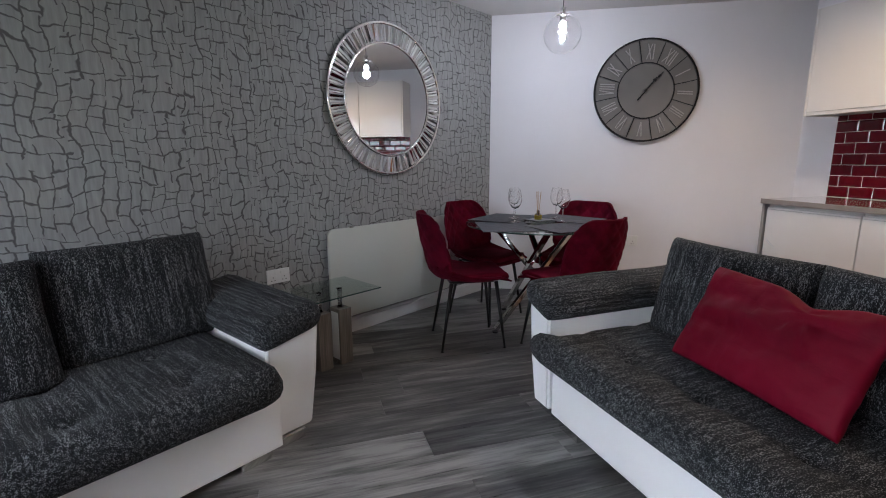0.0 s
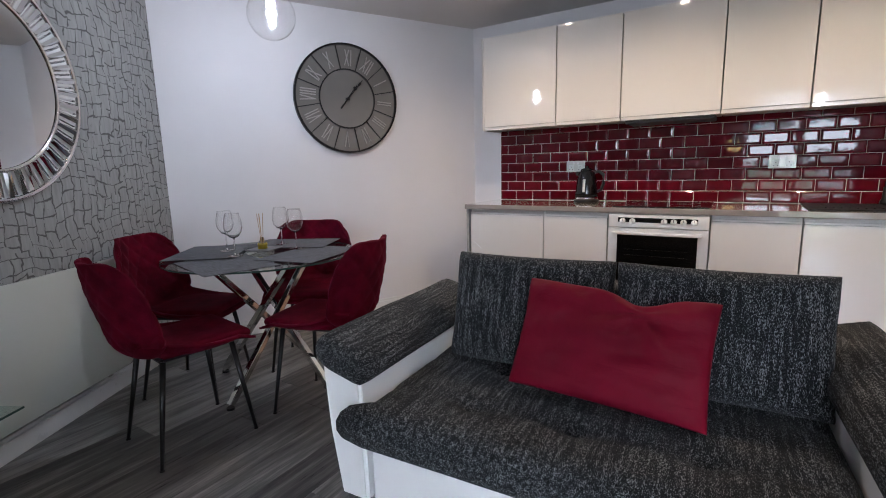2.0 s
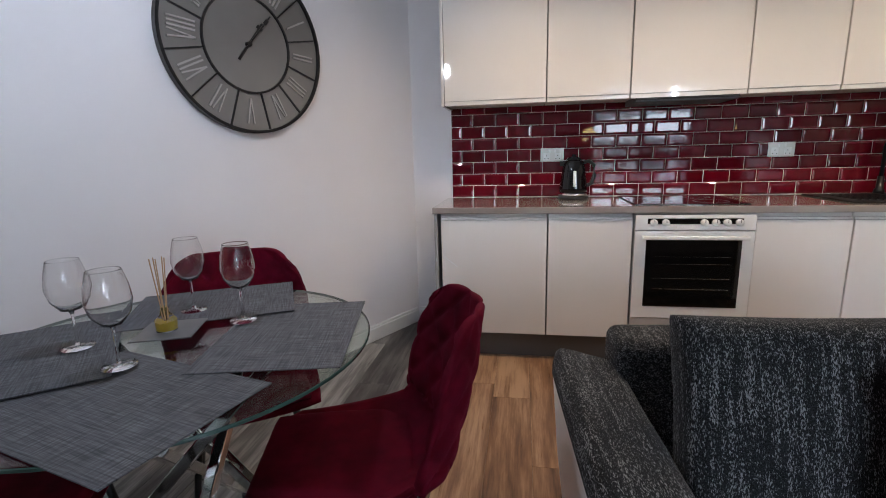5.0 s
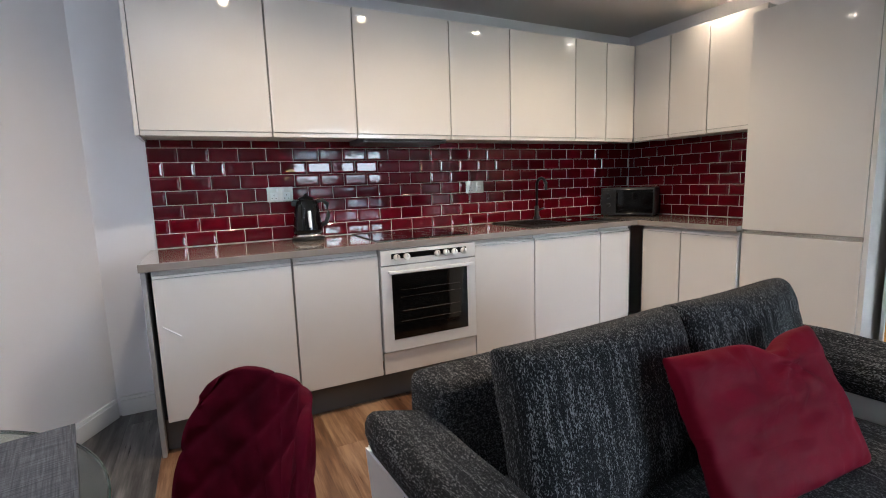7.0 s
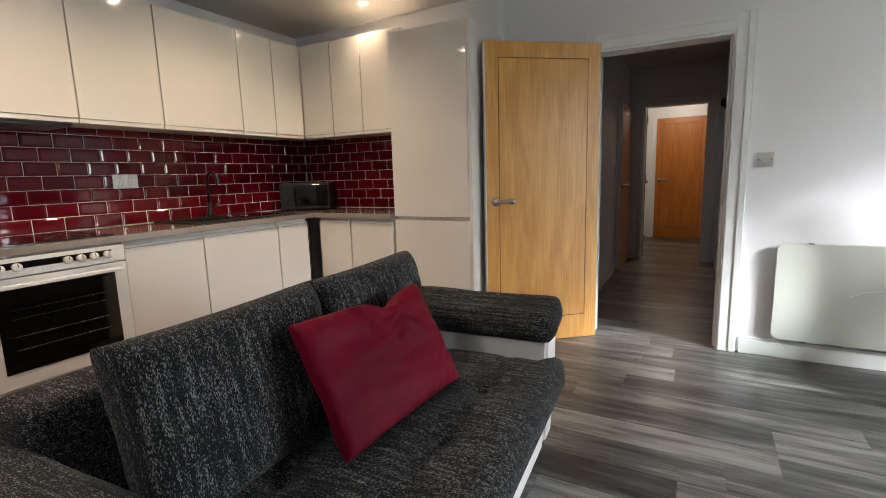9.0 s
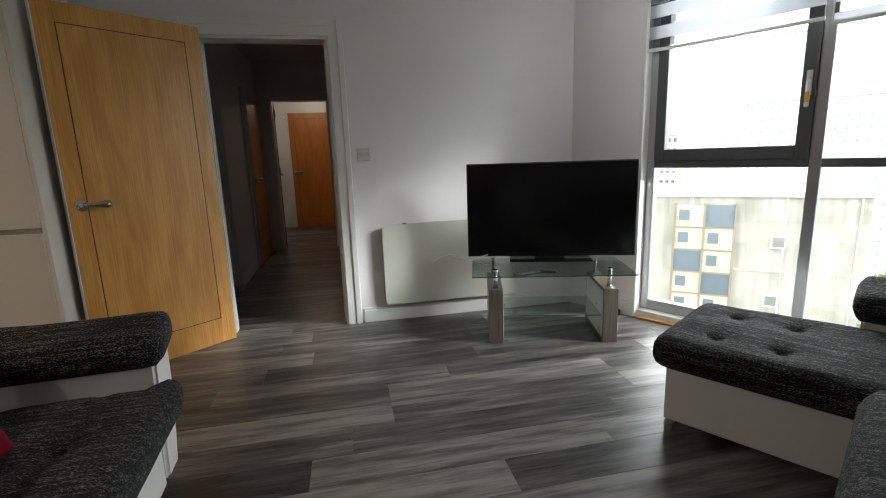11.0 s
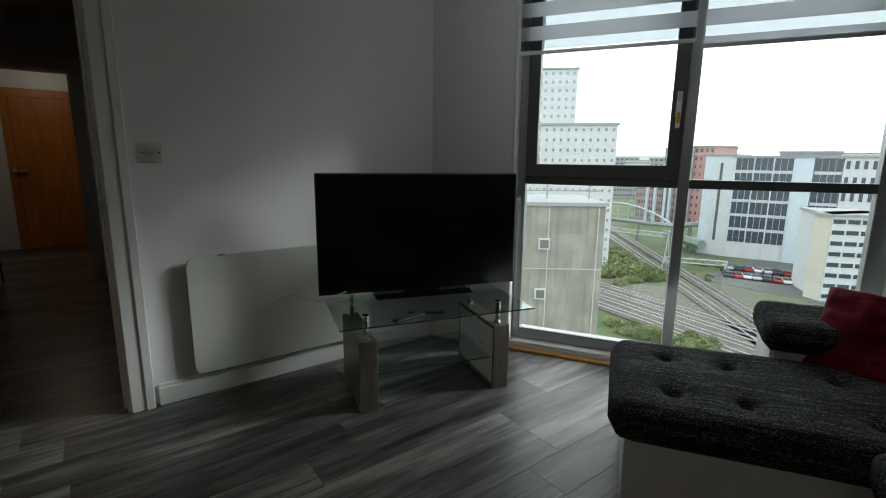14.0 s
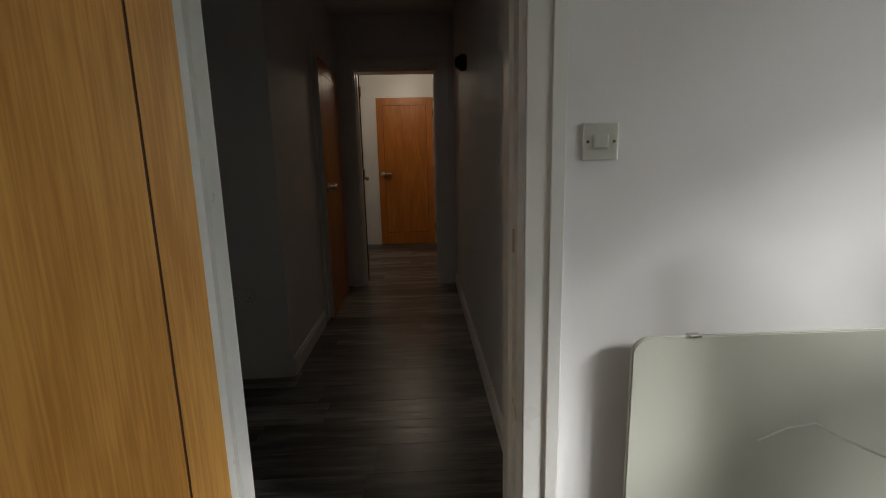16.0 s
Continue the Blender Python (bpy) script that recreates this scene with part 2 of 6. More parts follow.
def red_cloth():
    m = material("red_cushion_cloth", (0.13, 0.004, 0.016), 0.62, Specular_IOR_Level=0.12)
    n = Net(m)
    v = n.coords()
    n.colour(n.ramp(n.noise(v, 5, 4), [(0.3, (0.10, 0.0012, 0.009)), (0.7, (0.155, 0.0023, 0.015))]))
    cr = n.add("ShaderNodeTexNoise", {"Vector": n.add("ShaderNodeMapping", {"Vector": v, "Scale": (5, 15, 7)}).outputs[0], "Scale": 1.0, "Detail": 4.0, "Distortion": 1.4}).outputs[0]
    seam = n.add("ShaderNodeTexVoronoi", {"Vector": n.add("ShaderNodeMapping", {"Vector": v, "Scale": (5.0, 6.5, 0)}).outputs[0], "Scale": 1.0, "Randomness": 0.35}, feature="DISTANCE_TO_EDGE").outputs["Distance"]
    n.bump(n.add("ShaderNodeMath", {0: cr, 1: n.value(seam, 0.0, 0.03, 0.0, 0.09)}, operation="ADD").outputs[0], 0.5, 0.008)
    return m


unit_gloss = gloss_unit()
velvet_red = velvet("red_velvet", (0.04, 0.0006, 0.005), (0.105, 0.0012, 0.012))
satin_red = red_cloth()
fabric = tweed()
white_leather = leather()
tile_glaze = glazed_tile()
grout = paint("grout", (0.80, 0.71, 0.69), 0.8)
worktop_stone = paint("worktop_quartz", (0.30, 0.262, 0.24), 0.06)
worktop_stone.node_tree.nodes["Principled BSDF"].inputs["Coat Weight"].default_value = 0.8
grey_planks = plank("grey_wood_plank", [(0.25, (0.024, 0.022, 0.022)), (0.5, (0.108, 0.102, 0.098)), (0.77, (0.30, 0.288, 0.27))], 0.33)
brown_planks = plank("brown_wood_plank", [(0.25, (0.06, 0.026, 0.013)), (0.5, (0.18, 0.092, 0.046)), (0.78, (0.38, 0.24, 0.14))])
crackle = wallpaper()
oak_door = oak("oak_veneer", (0.52, 0.235, 0.048), (0.70, 0.36, 0.092))
oak_dark = oak("grey_brown_wood", (0.10, 0.085, 0.07), (0.20, 0.17, 0.145))
oak_orange = oak("orange_oak_veneer", (0.40, 0.13, 0.018), (0.56, 0.20, 0.034))
oak_line = material("oak_groove", (0.13, 0.05, 0.015), 0.6)
table_glass = clear_glass("table_glass", (0.86, 0.92, 0.90))
globe_glass = clear_glass("globe_glass", (0.99, 0.99, 0.99))
thin_glass = material("thin_glass", (1, 1, 1), 0.0, 0.0, Transmission_Weight=1.0, IOR=1.45)
window_glass = clear_glass("window_glass", (0.95, 0.97, 0.97))
glass_edge = material("green_glass_edge", (0.035, 0.07, 0.062), 0.1)
mirror_silver = material("mirror_silver", (0.88, 0.89, 0.89), 0.01, 1.0)
bevel_mirror = material("cut_mirror", (0.82, 0.82, 0.82), 0.06, 1.0)
bulb_glow = glow("bulb_glow", (0.95, 0.97, 1.0), 60)
spot_glow = glow("downlight_glow", (1.0, 0.8, 0.55), 30)
shade_glow = glow("lamp_lining_lit", (1.0, 0.86, 0.46), 1.0)
lamp_bulb = glow("lamp_bulb", (1.0, 0.9, 0.6), 1.4)

# ---- mesh helpers ----


def put(name, bm, mat=None, parent=None, label="", smooth=False, m=None):
    me = bpy.data.meshes.new(name)
    bm.to_mesh(me)
    bm.free()
    if smooth:
        for p in me.polygons:
            p.use_smooth = True
    if mat:
        me.materials.append(mat)
    ob = new(name, me)
    if parent:
        ob.parent = parent
    if m is not None:
        ob.matrix_local = m
    if label:
        ob["label"] = label
    return ob


def part(name, bm, mat, parent, label="", smooth=False, m=None):
    return put(name, bm, mat, parent, label, smooth, m)


def block(bm, x0, x1, y0, y1, z0, z1, bevel=0.0, seg=2, m=None):
    """A box between two corners, with rounded edges where bevel is given."""
    r = bmesh.ops.create_cube(bm, size=1.0)["verts"]
    for v in r:
        v.co = Vector(((x0 + x1) / 2 + v.co.x * (x1 - x0), (y0 + y1) / 2 + v.co.y * (y1 - y0), (z0 + z1) / 2 + v.co.z * (z1 - z0)))
    if bevel:
        edges = list({e for v in r for e in v.link_edges})
        res = bmesh.ops.bevel(bm, geom=edges, offset=bevel, segments=seg, profile=0.6, affect="EDGES")
        r = list({v for f in res["faces"] for v in f.verts} | {v for v in r if v.is_valid})
    if m is not None:
        for v in r:
            v.co = m @ v.co
    return r


def box(x0, x1, y0, y1, z0, z1, bevel=0.0, seg=2):
    bm = bmesh.new()
    block(bm, min(x0, x1), max(x0, x1), min(y0, y1), max(y0, y1), min(z0, z1), max(z0, z1), bevel, seg)
    return bm


def rod(bm, a, b, r0, r1=None, n=16):
    """A round bar from a to b."""
    a, b = Vector(a), Vector(b)
    d = b - a
    m = Matrix.Translation((a + b) / 2) @ d.to_track_quat("Z", "Y").to_matrix().to_4x4()
    bmesh.ops.create_cone(bm, cap_ends=True, segments=n, radius1=r0, radius2=r0 if r1 is None else r1, depth=d.length, matrix=m)
    return bm


def rods(*list_of, n=16):
    bm = bmesh.new()
    for a, b, r in list_of:
        rod(bm, a, b, r, None, n)
    return bm


def lathe(profile, n=32, m=None):
    """A turned body from (radius, height) pairs."""
    bm = bmesh.new()
    rings = []
    for r, z in profile:
        if r < 1e-5:
            rings.append([bm.verts.new((0, 0, z))])
        else:
            rings.append([bm.verts.new((r * math.cos(2 * math.pi * i / n), r * math.sin(2 * math.pi * i / n), z)) for i in range(n)])
    for p, q in zip(rings, rings[1:]):
        for i in range(n):
            j = (i + 1) % n
            if len(p) == 1 and len(q) > 1:
                bm.faces.new((p[0], q[j], q[i]))
            elif len(q) == 1 and len(p) > 1:
                bm.faces.new((p[i], p[j], q[0]))
            elif len(p) > 1:
                bm.faces.new((p[i], p[j], q[j], q[i]))
    bmesh.ops.recalc_face_normals(bm, faces=bm.faces)
    if m is not None:
        bm.transform(m)
    return bm


def prism(points, z0, z1, bevel=0.0):
    bm = bmesh.new()
    lo = [bm.verts.new((x, y, z0)) for x, y in points]
    f = bm.faces.new(lo)
    r = bmesh.ops.extrude_face_region(bm, geom=[f])
    for v in r["geom"]:
        if isinstance(v, bmesh.types.BMVert):
            v.co.z = z1
    bmesh.ops.recalc_face_normals(bm, faces=bm.faces)
    if bevel:
        bmesh.ops.bevel(bm, geom=list(bm.edges), offset=bevel, segments=2, affect="EDGES")
    return bm


def grid_surface(fn, nu, nv, closed=False):
    """A sheet from a function of u and v between 0 and 1."""
    bm = bmesh.new()
    vs = [[bm.verts.new(fn(i / nu, j / nv)) for j in range(nv + 1)] for i in range(nu + 1)]
    for i in range(nu):
        for j in range(nv):
            bm.faces.new((vs[i][j], vs[i + 1][j], vs[i + 1][j + 1], vs[i][j + 1]))
    return bm


def tube(points, r, n=10):
    """A bent round bar through points."""
    bm = bmesh.new()
    pts = [Vector(p) for p in points]
    rings = []
    for i, p in enumerate(pts):
        d = (pts[min(i + 1, len(pts) - 1)] - pts[max(i - 1, 0)]).normalized()
        q = d.to_track_quat("Z", "Y").to_matrix()
        rings.append([bm.verts.new(p + q @ Vector((r * math.cos(2 * math.pi * k / n), r * math.sin(2 * math.pi * k / n), 0))) for k in range(n)])
    for a, b in zip(rings, rings[1:]):
        for k in range(n):
            bm.faces.new((a[k], a[(k + 1) % n], b[(k + 1) % n], b[k]))
    bm.faces.new(rings[0][::-1])
    bm.faces.new(rings[-1])
    bmesh.ops.recalc_face_normals(bm, faces=bm.faces)
    return bm


def thing(name, label, category, at=(0, 0, 0), turn=0.0, group=""):
    e = new(name)
    e.empty_display_size = 0.1
    e.matrix_world = pose(*at, 0, 0, turn)
    return tagged(e, label, category, group)


def cushion(w, h, t, puff=1.0, n=22, seed=0, dents=(), pinch=0.06):
    """A stuffed cushion lying in x and y, w by h, its thickness t in z; its corners drawn out, its edges thin."""
    bm = bmesh.new()
    top, bot = {}, {}
    for i in range(n + 1):
        for j in range(n + 1):
            a, b = 2 * i / n - 1, 2 * j / n - 1
            sx, sy = math.sin(a * math.pi / 2), math.sin(b * math.pi / 2)
            inx = 1 - pinch * (1 - sy * sy) * abs(sx) ** 3
            iny = 1 - pinch * (1 - sx * sx) * abs(sy) ** 3
            x, y = w / 2 * sx * inx, h / 2 * sy * iny
            e = (1 - sx ** 4) ** 0.5 * (1 - sy ** 4) ** 0.5
            z = t / 2 * e ** (0.75 / puff)
            wr = 0.012 * noise.noise(Vector((x * 9 + seed, y * 9, seed))) * e + 0.006 * noise.noise(Vector((x * 25, y * 25 + seed, seed)))
            for dx, dy, dr, dd in dents:
                z -= dd * math.exp(-((x - dx) ** 2 + (y - dy) ** 2) / dr ** 2)
            top[i, j] = bm.verts.new((x, y, z + wr))
            bot[i, j] = top[i, j] if i in (0, n) or j in (0, n) else bm.verts.new((x, y, -t / 2 * e ** (0.75 / puff) + wr))
    for i in range(n):
        for j in range(n):
            bm.faces.new((top[i, j], top[i + 1, j], top[i + 1, j + 1], top[i, j + 1]))
            q = [bot[i, j], bot[i, j + 1], bot[i + 1, j + 1], bot[i + 1, j]]
            if len(set(q)) == 4 and set(q) != {top[i, j], top[i + 1, j], top[i + 1, j + 1], top[i, j + 1]}:
                bm.faces.new(q)
    bmesh.ops.recalc_face_normals(bm, faces=bm.faces)
    return bm


def padded(x0, x1, y0, y1, z0, z1, r, tufts=(), nx=36, ny=36, seed=0, droop=0.0):
    """A padded seat: flat underneath, rounded at its rim, drawn in at its tufts."""
    bm = bmesh.new()
    cx, cy, hx, hy = (x0 + x1) / 2, (y0 + y1) / 2, (x1 - x0) / 2, (y1 - y0) / 2
    steps = 7
    ring = []

    def pt(a, b, zz, inset):
        return Vector((cx + a * (hx - inset), cy + b * (hy - inset), zz))

    grid = {}
    for i in range(nx + 1):
        for j in range(ny + 1):
            x, y = cx + (2 * i / nx - 1) * (hx - r), cy + (2 * j / ny - 1) * (hy - r)
            z = z1 + 0.006 * noise.noise(Vector((x * 6 + seed, y * 6, 1.3)))
            edge = min(x - x0, x1 - x, y - y0, y1 - y)
            z -= droop * math.exp(-edge / 0.08)
            for tx, ty in tufts:
                dd = math.hypot(x - tx, y - ty)
                z -= 0.032 * math.exp(-(dd / 0.022) ** 2) + 0.016 * math.exp(-(dd / 0.075) ** 2)
            grid[i, j] = bm.verts.new((x, y, z))
    for i in range(nx):
        for j in range(ny):
            bm.faces.new((grid[i, j], grid[i + 1, j], grid[i + 1, j + 1], grid[i, j + 1]))
    rim = [(i, 0) for i in range(nx)] + [(nx, j) for j in range(ny)] + [(i, ny) for i in range(nx, 0, -1)] + [(0, j) for j in range(ny, 0, -1)]
    prev = [grid[k] for k in rim]
    hz = z1 - z0
    for s in range(1, steps + 1):
        a = math.pi * s / steps
        out = r * math.sin(a)
        zz = z0 + hz * (0.5 + 0.5 * math.cos(a))
        cur = []
        for (i, j), base in zip(rim, [grid[k] for k in rim]):
            dx = -1 if i == 0 else (1 if i == nx else 0)
            dy = -1 if j == 0 else (1 if j == ny else 0)
            ln = math.hypot(dx, dy) or 1
            zt = base.co.z - z1
            cur.append(bm.verts.new((base.co.x + dx / ln * out, base.co.y + dy / ln * out, zz + zt * (1 - s / steps))))
        for k in range(len(rim)):
            k2 = (k + 1) % len(rim)
            bm.faces.new((prev[k], cur[k], cur[k2], prev[k2]))
        prev = cur
    bm.faces.new(prev[::-1])
    bmesh.ops.recalc_face_normals(bm, faces=bm.faces)
    return bm

# ---- the room ----
CEIL = 2.40
W30 = Vector((SQ, 0.5, 0))
DOOR_Y = -1.33
CORNERS = {"sw": (-0.88, -1.33), "w": (-2.40, 1.30), "n": (2.035, 3.862), "ne": (4.215, 2.704), "se": (4.215, -1.33)}


def wall(name, a, b, z0=0.0, z1=CEIL, thick=0.15, mat=None, u0=0.0, u1=None, ext=(0.15, 0.15)):
    """A wall whose inner face runs from a to b; the room lies to its left. u0 and u1 cut a stretch out of it."""
    a, b = Vector((*a, 0)), Vector((*b, 0))
    ln = (b - a).length
    lo, hi = (u0 if u0 else -ext[0]), (u1 if u1 is not None else ln + ext[1])
    ob = put(name, box(lo, hi, -thick, 0, z0, z1), mat or wall_paint)
    ob.matrix_world = pose(a.x, a.y, 0, 0, 0, math.degrees(math.atan2(b.y - a.y, b.x - a.x)))
    return tagged(ob, kind="structure")


# the walls, counter-clockwise round the room
DX0, DX1, DHEAD = 0.838, 1.668, 1.968
SW, SE, NE, N, W = (CORNERS[k] for k in ("sw", "se", "ne", "n", "w"))
wall("wall_south", SW, SE, u1=DX0 - SW[0])
wall("wall_south", SW, SE, u0=DX1 - SW[0])
wall("wall_south", SW, SE, z0=DHEAD, u0=DX0 - SW[0], u1=DX1 - SW[0])
wall("wall_kitchen", SE, NE, ext=(0, 0.1))
wall("wall_clock", NE, N)
BEND = (0.16, 2.78)
wall("wall_wallpaper", N, BEND, mat=crackle, ext=(0.15, 0.03))
wall("wall_wallpaper", BEND, (-2.19, 0.94), mat=crackle, ext=(0.0, 0.12))
WINW = (Vector(SW) - Vector(W)).length
WS0, WS1 = WINW - 2.37, WINW - 0.545
wall("wall_window", W, SW, u1=WS0)
wall("wall_window", W, SW, u0=WS1)
wall("wall_window", W, SW, z0=2.32, u0=WS0, u1=WS1)
wall("wall_window", W, SW, z1=0.035, u0=WS0, u1=WS1)
end = put("wall_kitchen_end", box(2.30, 4.215, DOOR_Y, -1.19, 0, CEIL), wall_paint)
tagged(end, kind="structure")

# hall beyond the door
HALL = [("wall_hall_left", (1.84, -4.70), (1.84, -2.65)), ("wall_hall_alcove", (1.84, -2.65), (3.0, -2.65)), ("wall_hall_alcove", (3.0, -2.65), (3.0, -1.48))]
for nm, a, b in HALL:
    dx, dy = b[0] - a[0], b[1] - a[1]
    if dx == 0:
        ob = put(nm, box(a[0], a[0] + 0.12, a[1] - (0.0 if nm.endswith("left") else 0.12), b[1], 0, CEIL), wall_paint)
    else:
        ob = put(nm, box(a[0] + 0.12, b[0], a[1] - 0.12, a[1], 0, CEIL), wall_paint)
    tagged(ob, kind="structure")
tagged(put("wall_hall_right", box(0.64, 0.79, -4.70, -1.48, 0, CEIL), wall_paint), kind="structure")
tagged(put("wall_hall_end", box(0.79, 0.93, -4.70, -4.55, 0, CEIL), wall_paint), kind="structure")
tagged(put("wall_hall_end", box(1.69, 1.84, -4.70, -4.55, 0, CEIL), wall_paint), kind="structure")
tagged(put("wall_hall_end", box(0.93, 1.69, -4.70, -4.55, 1.965, CEIL), wall_paint), kind="structure")
tagged(put("wall_far_room", box(-0.6, 3.0, -6.95, -6.80, 0, CEIL), trim_paint), kind="structure")
tagged(put("wall_far_room", box(2.6, 2.75, -6.80, -4.70, 0, CEIL), wall_paint), kind="structure")
tagged(put("wall_far_room", box(-0.35, -0.2, -6.80, -4.70, 0, CEIL), wall_paint), kind="structure")
tagged(put("wall_far_room", box(1.96, 2.6, -4.70, -4.58, 0, CEIL), wall_paint), kind="structure")
tagged(put("wall_far_room", box(-0.2, 0.64, -4.70, -4.58, 0, CEIL), wall_paint), kind="structure")

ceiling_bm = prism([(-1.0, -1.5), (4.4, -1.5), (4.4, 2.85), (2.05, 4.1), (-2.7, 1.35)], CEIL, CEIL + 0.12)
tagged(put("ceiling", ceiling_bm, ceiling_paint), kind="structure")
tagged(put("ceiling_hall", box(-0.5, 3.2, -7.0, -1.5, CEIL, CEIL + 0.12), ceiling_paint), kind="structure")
base_bm = prism([(-1.0, -1.5), (-0.5, -1.5), (-0.5, -7.0), (3.2, -7.0), (3.2, -1.5), (4.4, -1.5), (4.4, 2.85), (2.05, 4.1), (-2.55, 1.35), (-1.0, -1.35)], -0.12, -0.006)
floor = tagged(put("floor", base_bm, black_plastic), kind="structure")


def skirting(name, a, b, u0, u1, h=0.108):
    a, b = Vector((*a, 0)), Vector((*b, 0))
    bm = box(u0, u1, 0.0, 0.016, 0.0, h - 0.02, 0.002, 1)
    block(bm, u0, u1, 0.0, 0.011, h - 0.02, h, 0.004, 2)
    ob = put(name, bm, trim_paint)
    ob.matrix_world = pose(a.x, a.y, 0, 0, 0, math.degrees(math.atan2(b.y - a.y, b.x - a.x)))
    return tagged(ob, kind="structure")


skirting("baseboard", SW, SE, 0.02, 0.735 + 0.88)
skirting("baseboard", SW, SE, 1.755 + 0.88, 3.10)
skirting("baseboard", NE, N, 0.02, 2.44)
skirting("baseboard", N, W, 0.02, 5.1)
skirting("baseboard", W, SW, 0.02, WS0 - 0.02)
skirting("baseboard", W, SW, WS1 + 0.01, WINW - 0.02)
skirting("baseboard", SE, NE, 3.80, 4.02)
skirting("baseboard_hall", (0.79, -1.5), (0.79, -4.5), 0.05, 3.0)
skirting("baseboard_hall", (1.84, -3.5), (1.84, -2.67), 0.0, 0.83)
skirting("baseboard_hall", (3.0, -2.65), (1.84, -2.65), 0.0, 1.15)

# ---- door frame, doors ----


def door_frame(name, x0, x1, head, y, depth, side=1):
    e = new(name)
    tagged(e, "white-painted timber door frame with moulded architrave", "door frame", kind="structure")
    e.matrix_world = pose(0, y, 0)
    for lab, c in (("jamb", box(x0 - 0.0, x0 + 0.028, -depth, 0.004, 0, head)), ("jamb", box(x1 - 0.028, x1, -depth, 0.004, 0, head)), ("head", box(x0 + 0.028, x1 - 0.028, -depth, 0.004, head - 0.028, head))):
        part(lab, c, trim_paint, e)
    for s in (1, -1):
        y0, y1 = (0.0045, 0.02) if s > 0 else (-depth - 0.016, -depth - 0.0005)
        wdt = 0.085
        for a, b, z0, z1 in ((x0 - wdt, x0 + 0.012, 0, head + wdt), (x1 - 0.012, x1 + wdt, 0, head + wdt), (x0 + 0.0125, x1 - 0.0125, head - 0.012, head + wdt)):
            bm = box(a, b, y0, y1, z0, z1, 0.003, 2)
            if s > 0:
                if z0 == 0:
                    cx = a + 0.02 if a < x0 else b - 0.02
                    block(bm, cx - 0.018, cx + 0.018, y1 - 0.001, y1 + 0.007, z0, z1, 0.003, 2)
                else:
                    block(bm, a, b, y1 - 0.001, y1 + 0.007, z1 - 0.038, z1 - 0.002, 0.003, 2)
            part("architrave", bm, trim_paint, e)
    for a, b in ((x0 + 0.0285, x0 + 0.040), (x1 - 0.040, x1 - 0.0285)):
        part("door_stop", box(a, b, -depth + 0.02, -0.05, 0, head - 0.0285), trim_paint, e)
    return e


door_frame("door_frame", DX0, DX1, DHEAD, DOOR_Y, 0.15)
fr2 = door_frame("door_frame", 0.93, 1.69, 1.965, -4.55, 0.15)
keep = part("latch_plate", box(DX0 + 0.0281, DX0 + 0.031, -0.075, -0.03, 0.93, 0.99), nickel, fr2, "metal latch keep")
keep.parent = bpy.data.objects["door_frame"]


def lever(parent, at, turn, flip=1):
    bm = lathe([(0, 0), (0.031, 0), (0.031, 0.007), (0.022, 0.011), (0.013, 0.014), (0.013, 0.048), (0, 0.05)], 20, pose(0, 0, 0, 90))
    h = part("handle", bm, nickel, parent, "satin nickel lever handle", True, pose(*at, 0, 0, turn))
    g = lathe([(0, 0), (0.012, 0.002), (0.010, 0.03), (0.015, 0.07), (0.021, 0.10), (0.018, 0.118), (0, 0.124)], 14, pose(0, -0.043, 0, 0, 90 * flip))
    part("lever", g, nickel, h, "", True)
    return h


def oak_leaf(name, label, at, turn, w=0.79, h=1.955, t=0.044, veneer=None):
    """A flush oak door with a grooved line round its field; its hinge edge is at the origin and it reaches along x."""
    e = thing(name, label, "door", at, turn)
    m, g, d = 0.085, 0.006, 0.0035
    core = box(0, w, -t / 2 + d, t / 2 - d, 0.006, h)
    part("core", core, oak_line, e)
    for s in (-1, 1):
        y0, y1 = (t / 2 - d + 0.0002, t / 2) if s > 0 else (-t / 2, -t / 2 + d - 0.0002)
        bottom = 0.17
        pieces = [(0.0, m, 0.006, h), (w - m, w, 0.006, h), (m + 0.0005, w - m - 0.0005, h - 0.095, h), (m + 0.0005, w - m - 0.0005, 0.006, bottom)]
        nm = ["stile", "stile", "rail", "rail"]
        for k, (a, b, c, f) in zip(nm, pieces):
            part(k, box(a, b, y0, y1, c, f), veneer or oak_door, e)
        part("panel", box(m + g, w - m - g, y0, y1, bottom + g, h - 0.095 - g), veneer or oak_door, e)
    part("lipping", box(w + 0.0003, w + 0.004, -t / 2, t / 2, 0.006, h), trim_paint, e, "white edge strip")
    lever(e, (w - 0.06, -t / 2, 0.985), 0, -1)
    lever(e, (w - 0.06, t / 2, 0.985), 180, 1)
    for z in (0.2, 1.0, 1.75):
        part("hinge", rods(((-0.006, -t / 2 - 0.004, z), (-0.006, -t / 2 - 0.004, z + 0.09), 0.006), n=10), nickel, e)
    return e


oak_leaf("oak_door", "open light oak veneer door with a grooved line beside the fridge unit", (1.622, -1.287, 0), 40.0, h=1.985)
oak_leaf("oak_door", "open orange oak door at the far end of the dark hall", (1.665, -4.72, 0), -82.0, 0.74, veneer=oak_orange)
oak_leaf("oak_door", "closed oak door on the white wall beyond the hall", (0.93, -6.775, 0), 0.0, 0.755, 1.99, veneer=oak_orange)
oak_leaf("oak_door", "closed oak door next to another on the white far wall", (0.16, -6.775, 0), 0.0, 0.755, 1.99, veneer=oak_orange)
oak_leaf("oak_door", "closed oak door in the left side wall of the hall", (1.815, -4.38, 0), 90.0, 0.74, 1.89, veneer=oak_orange)
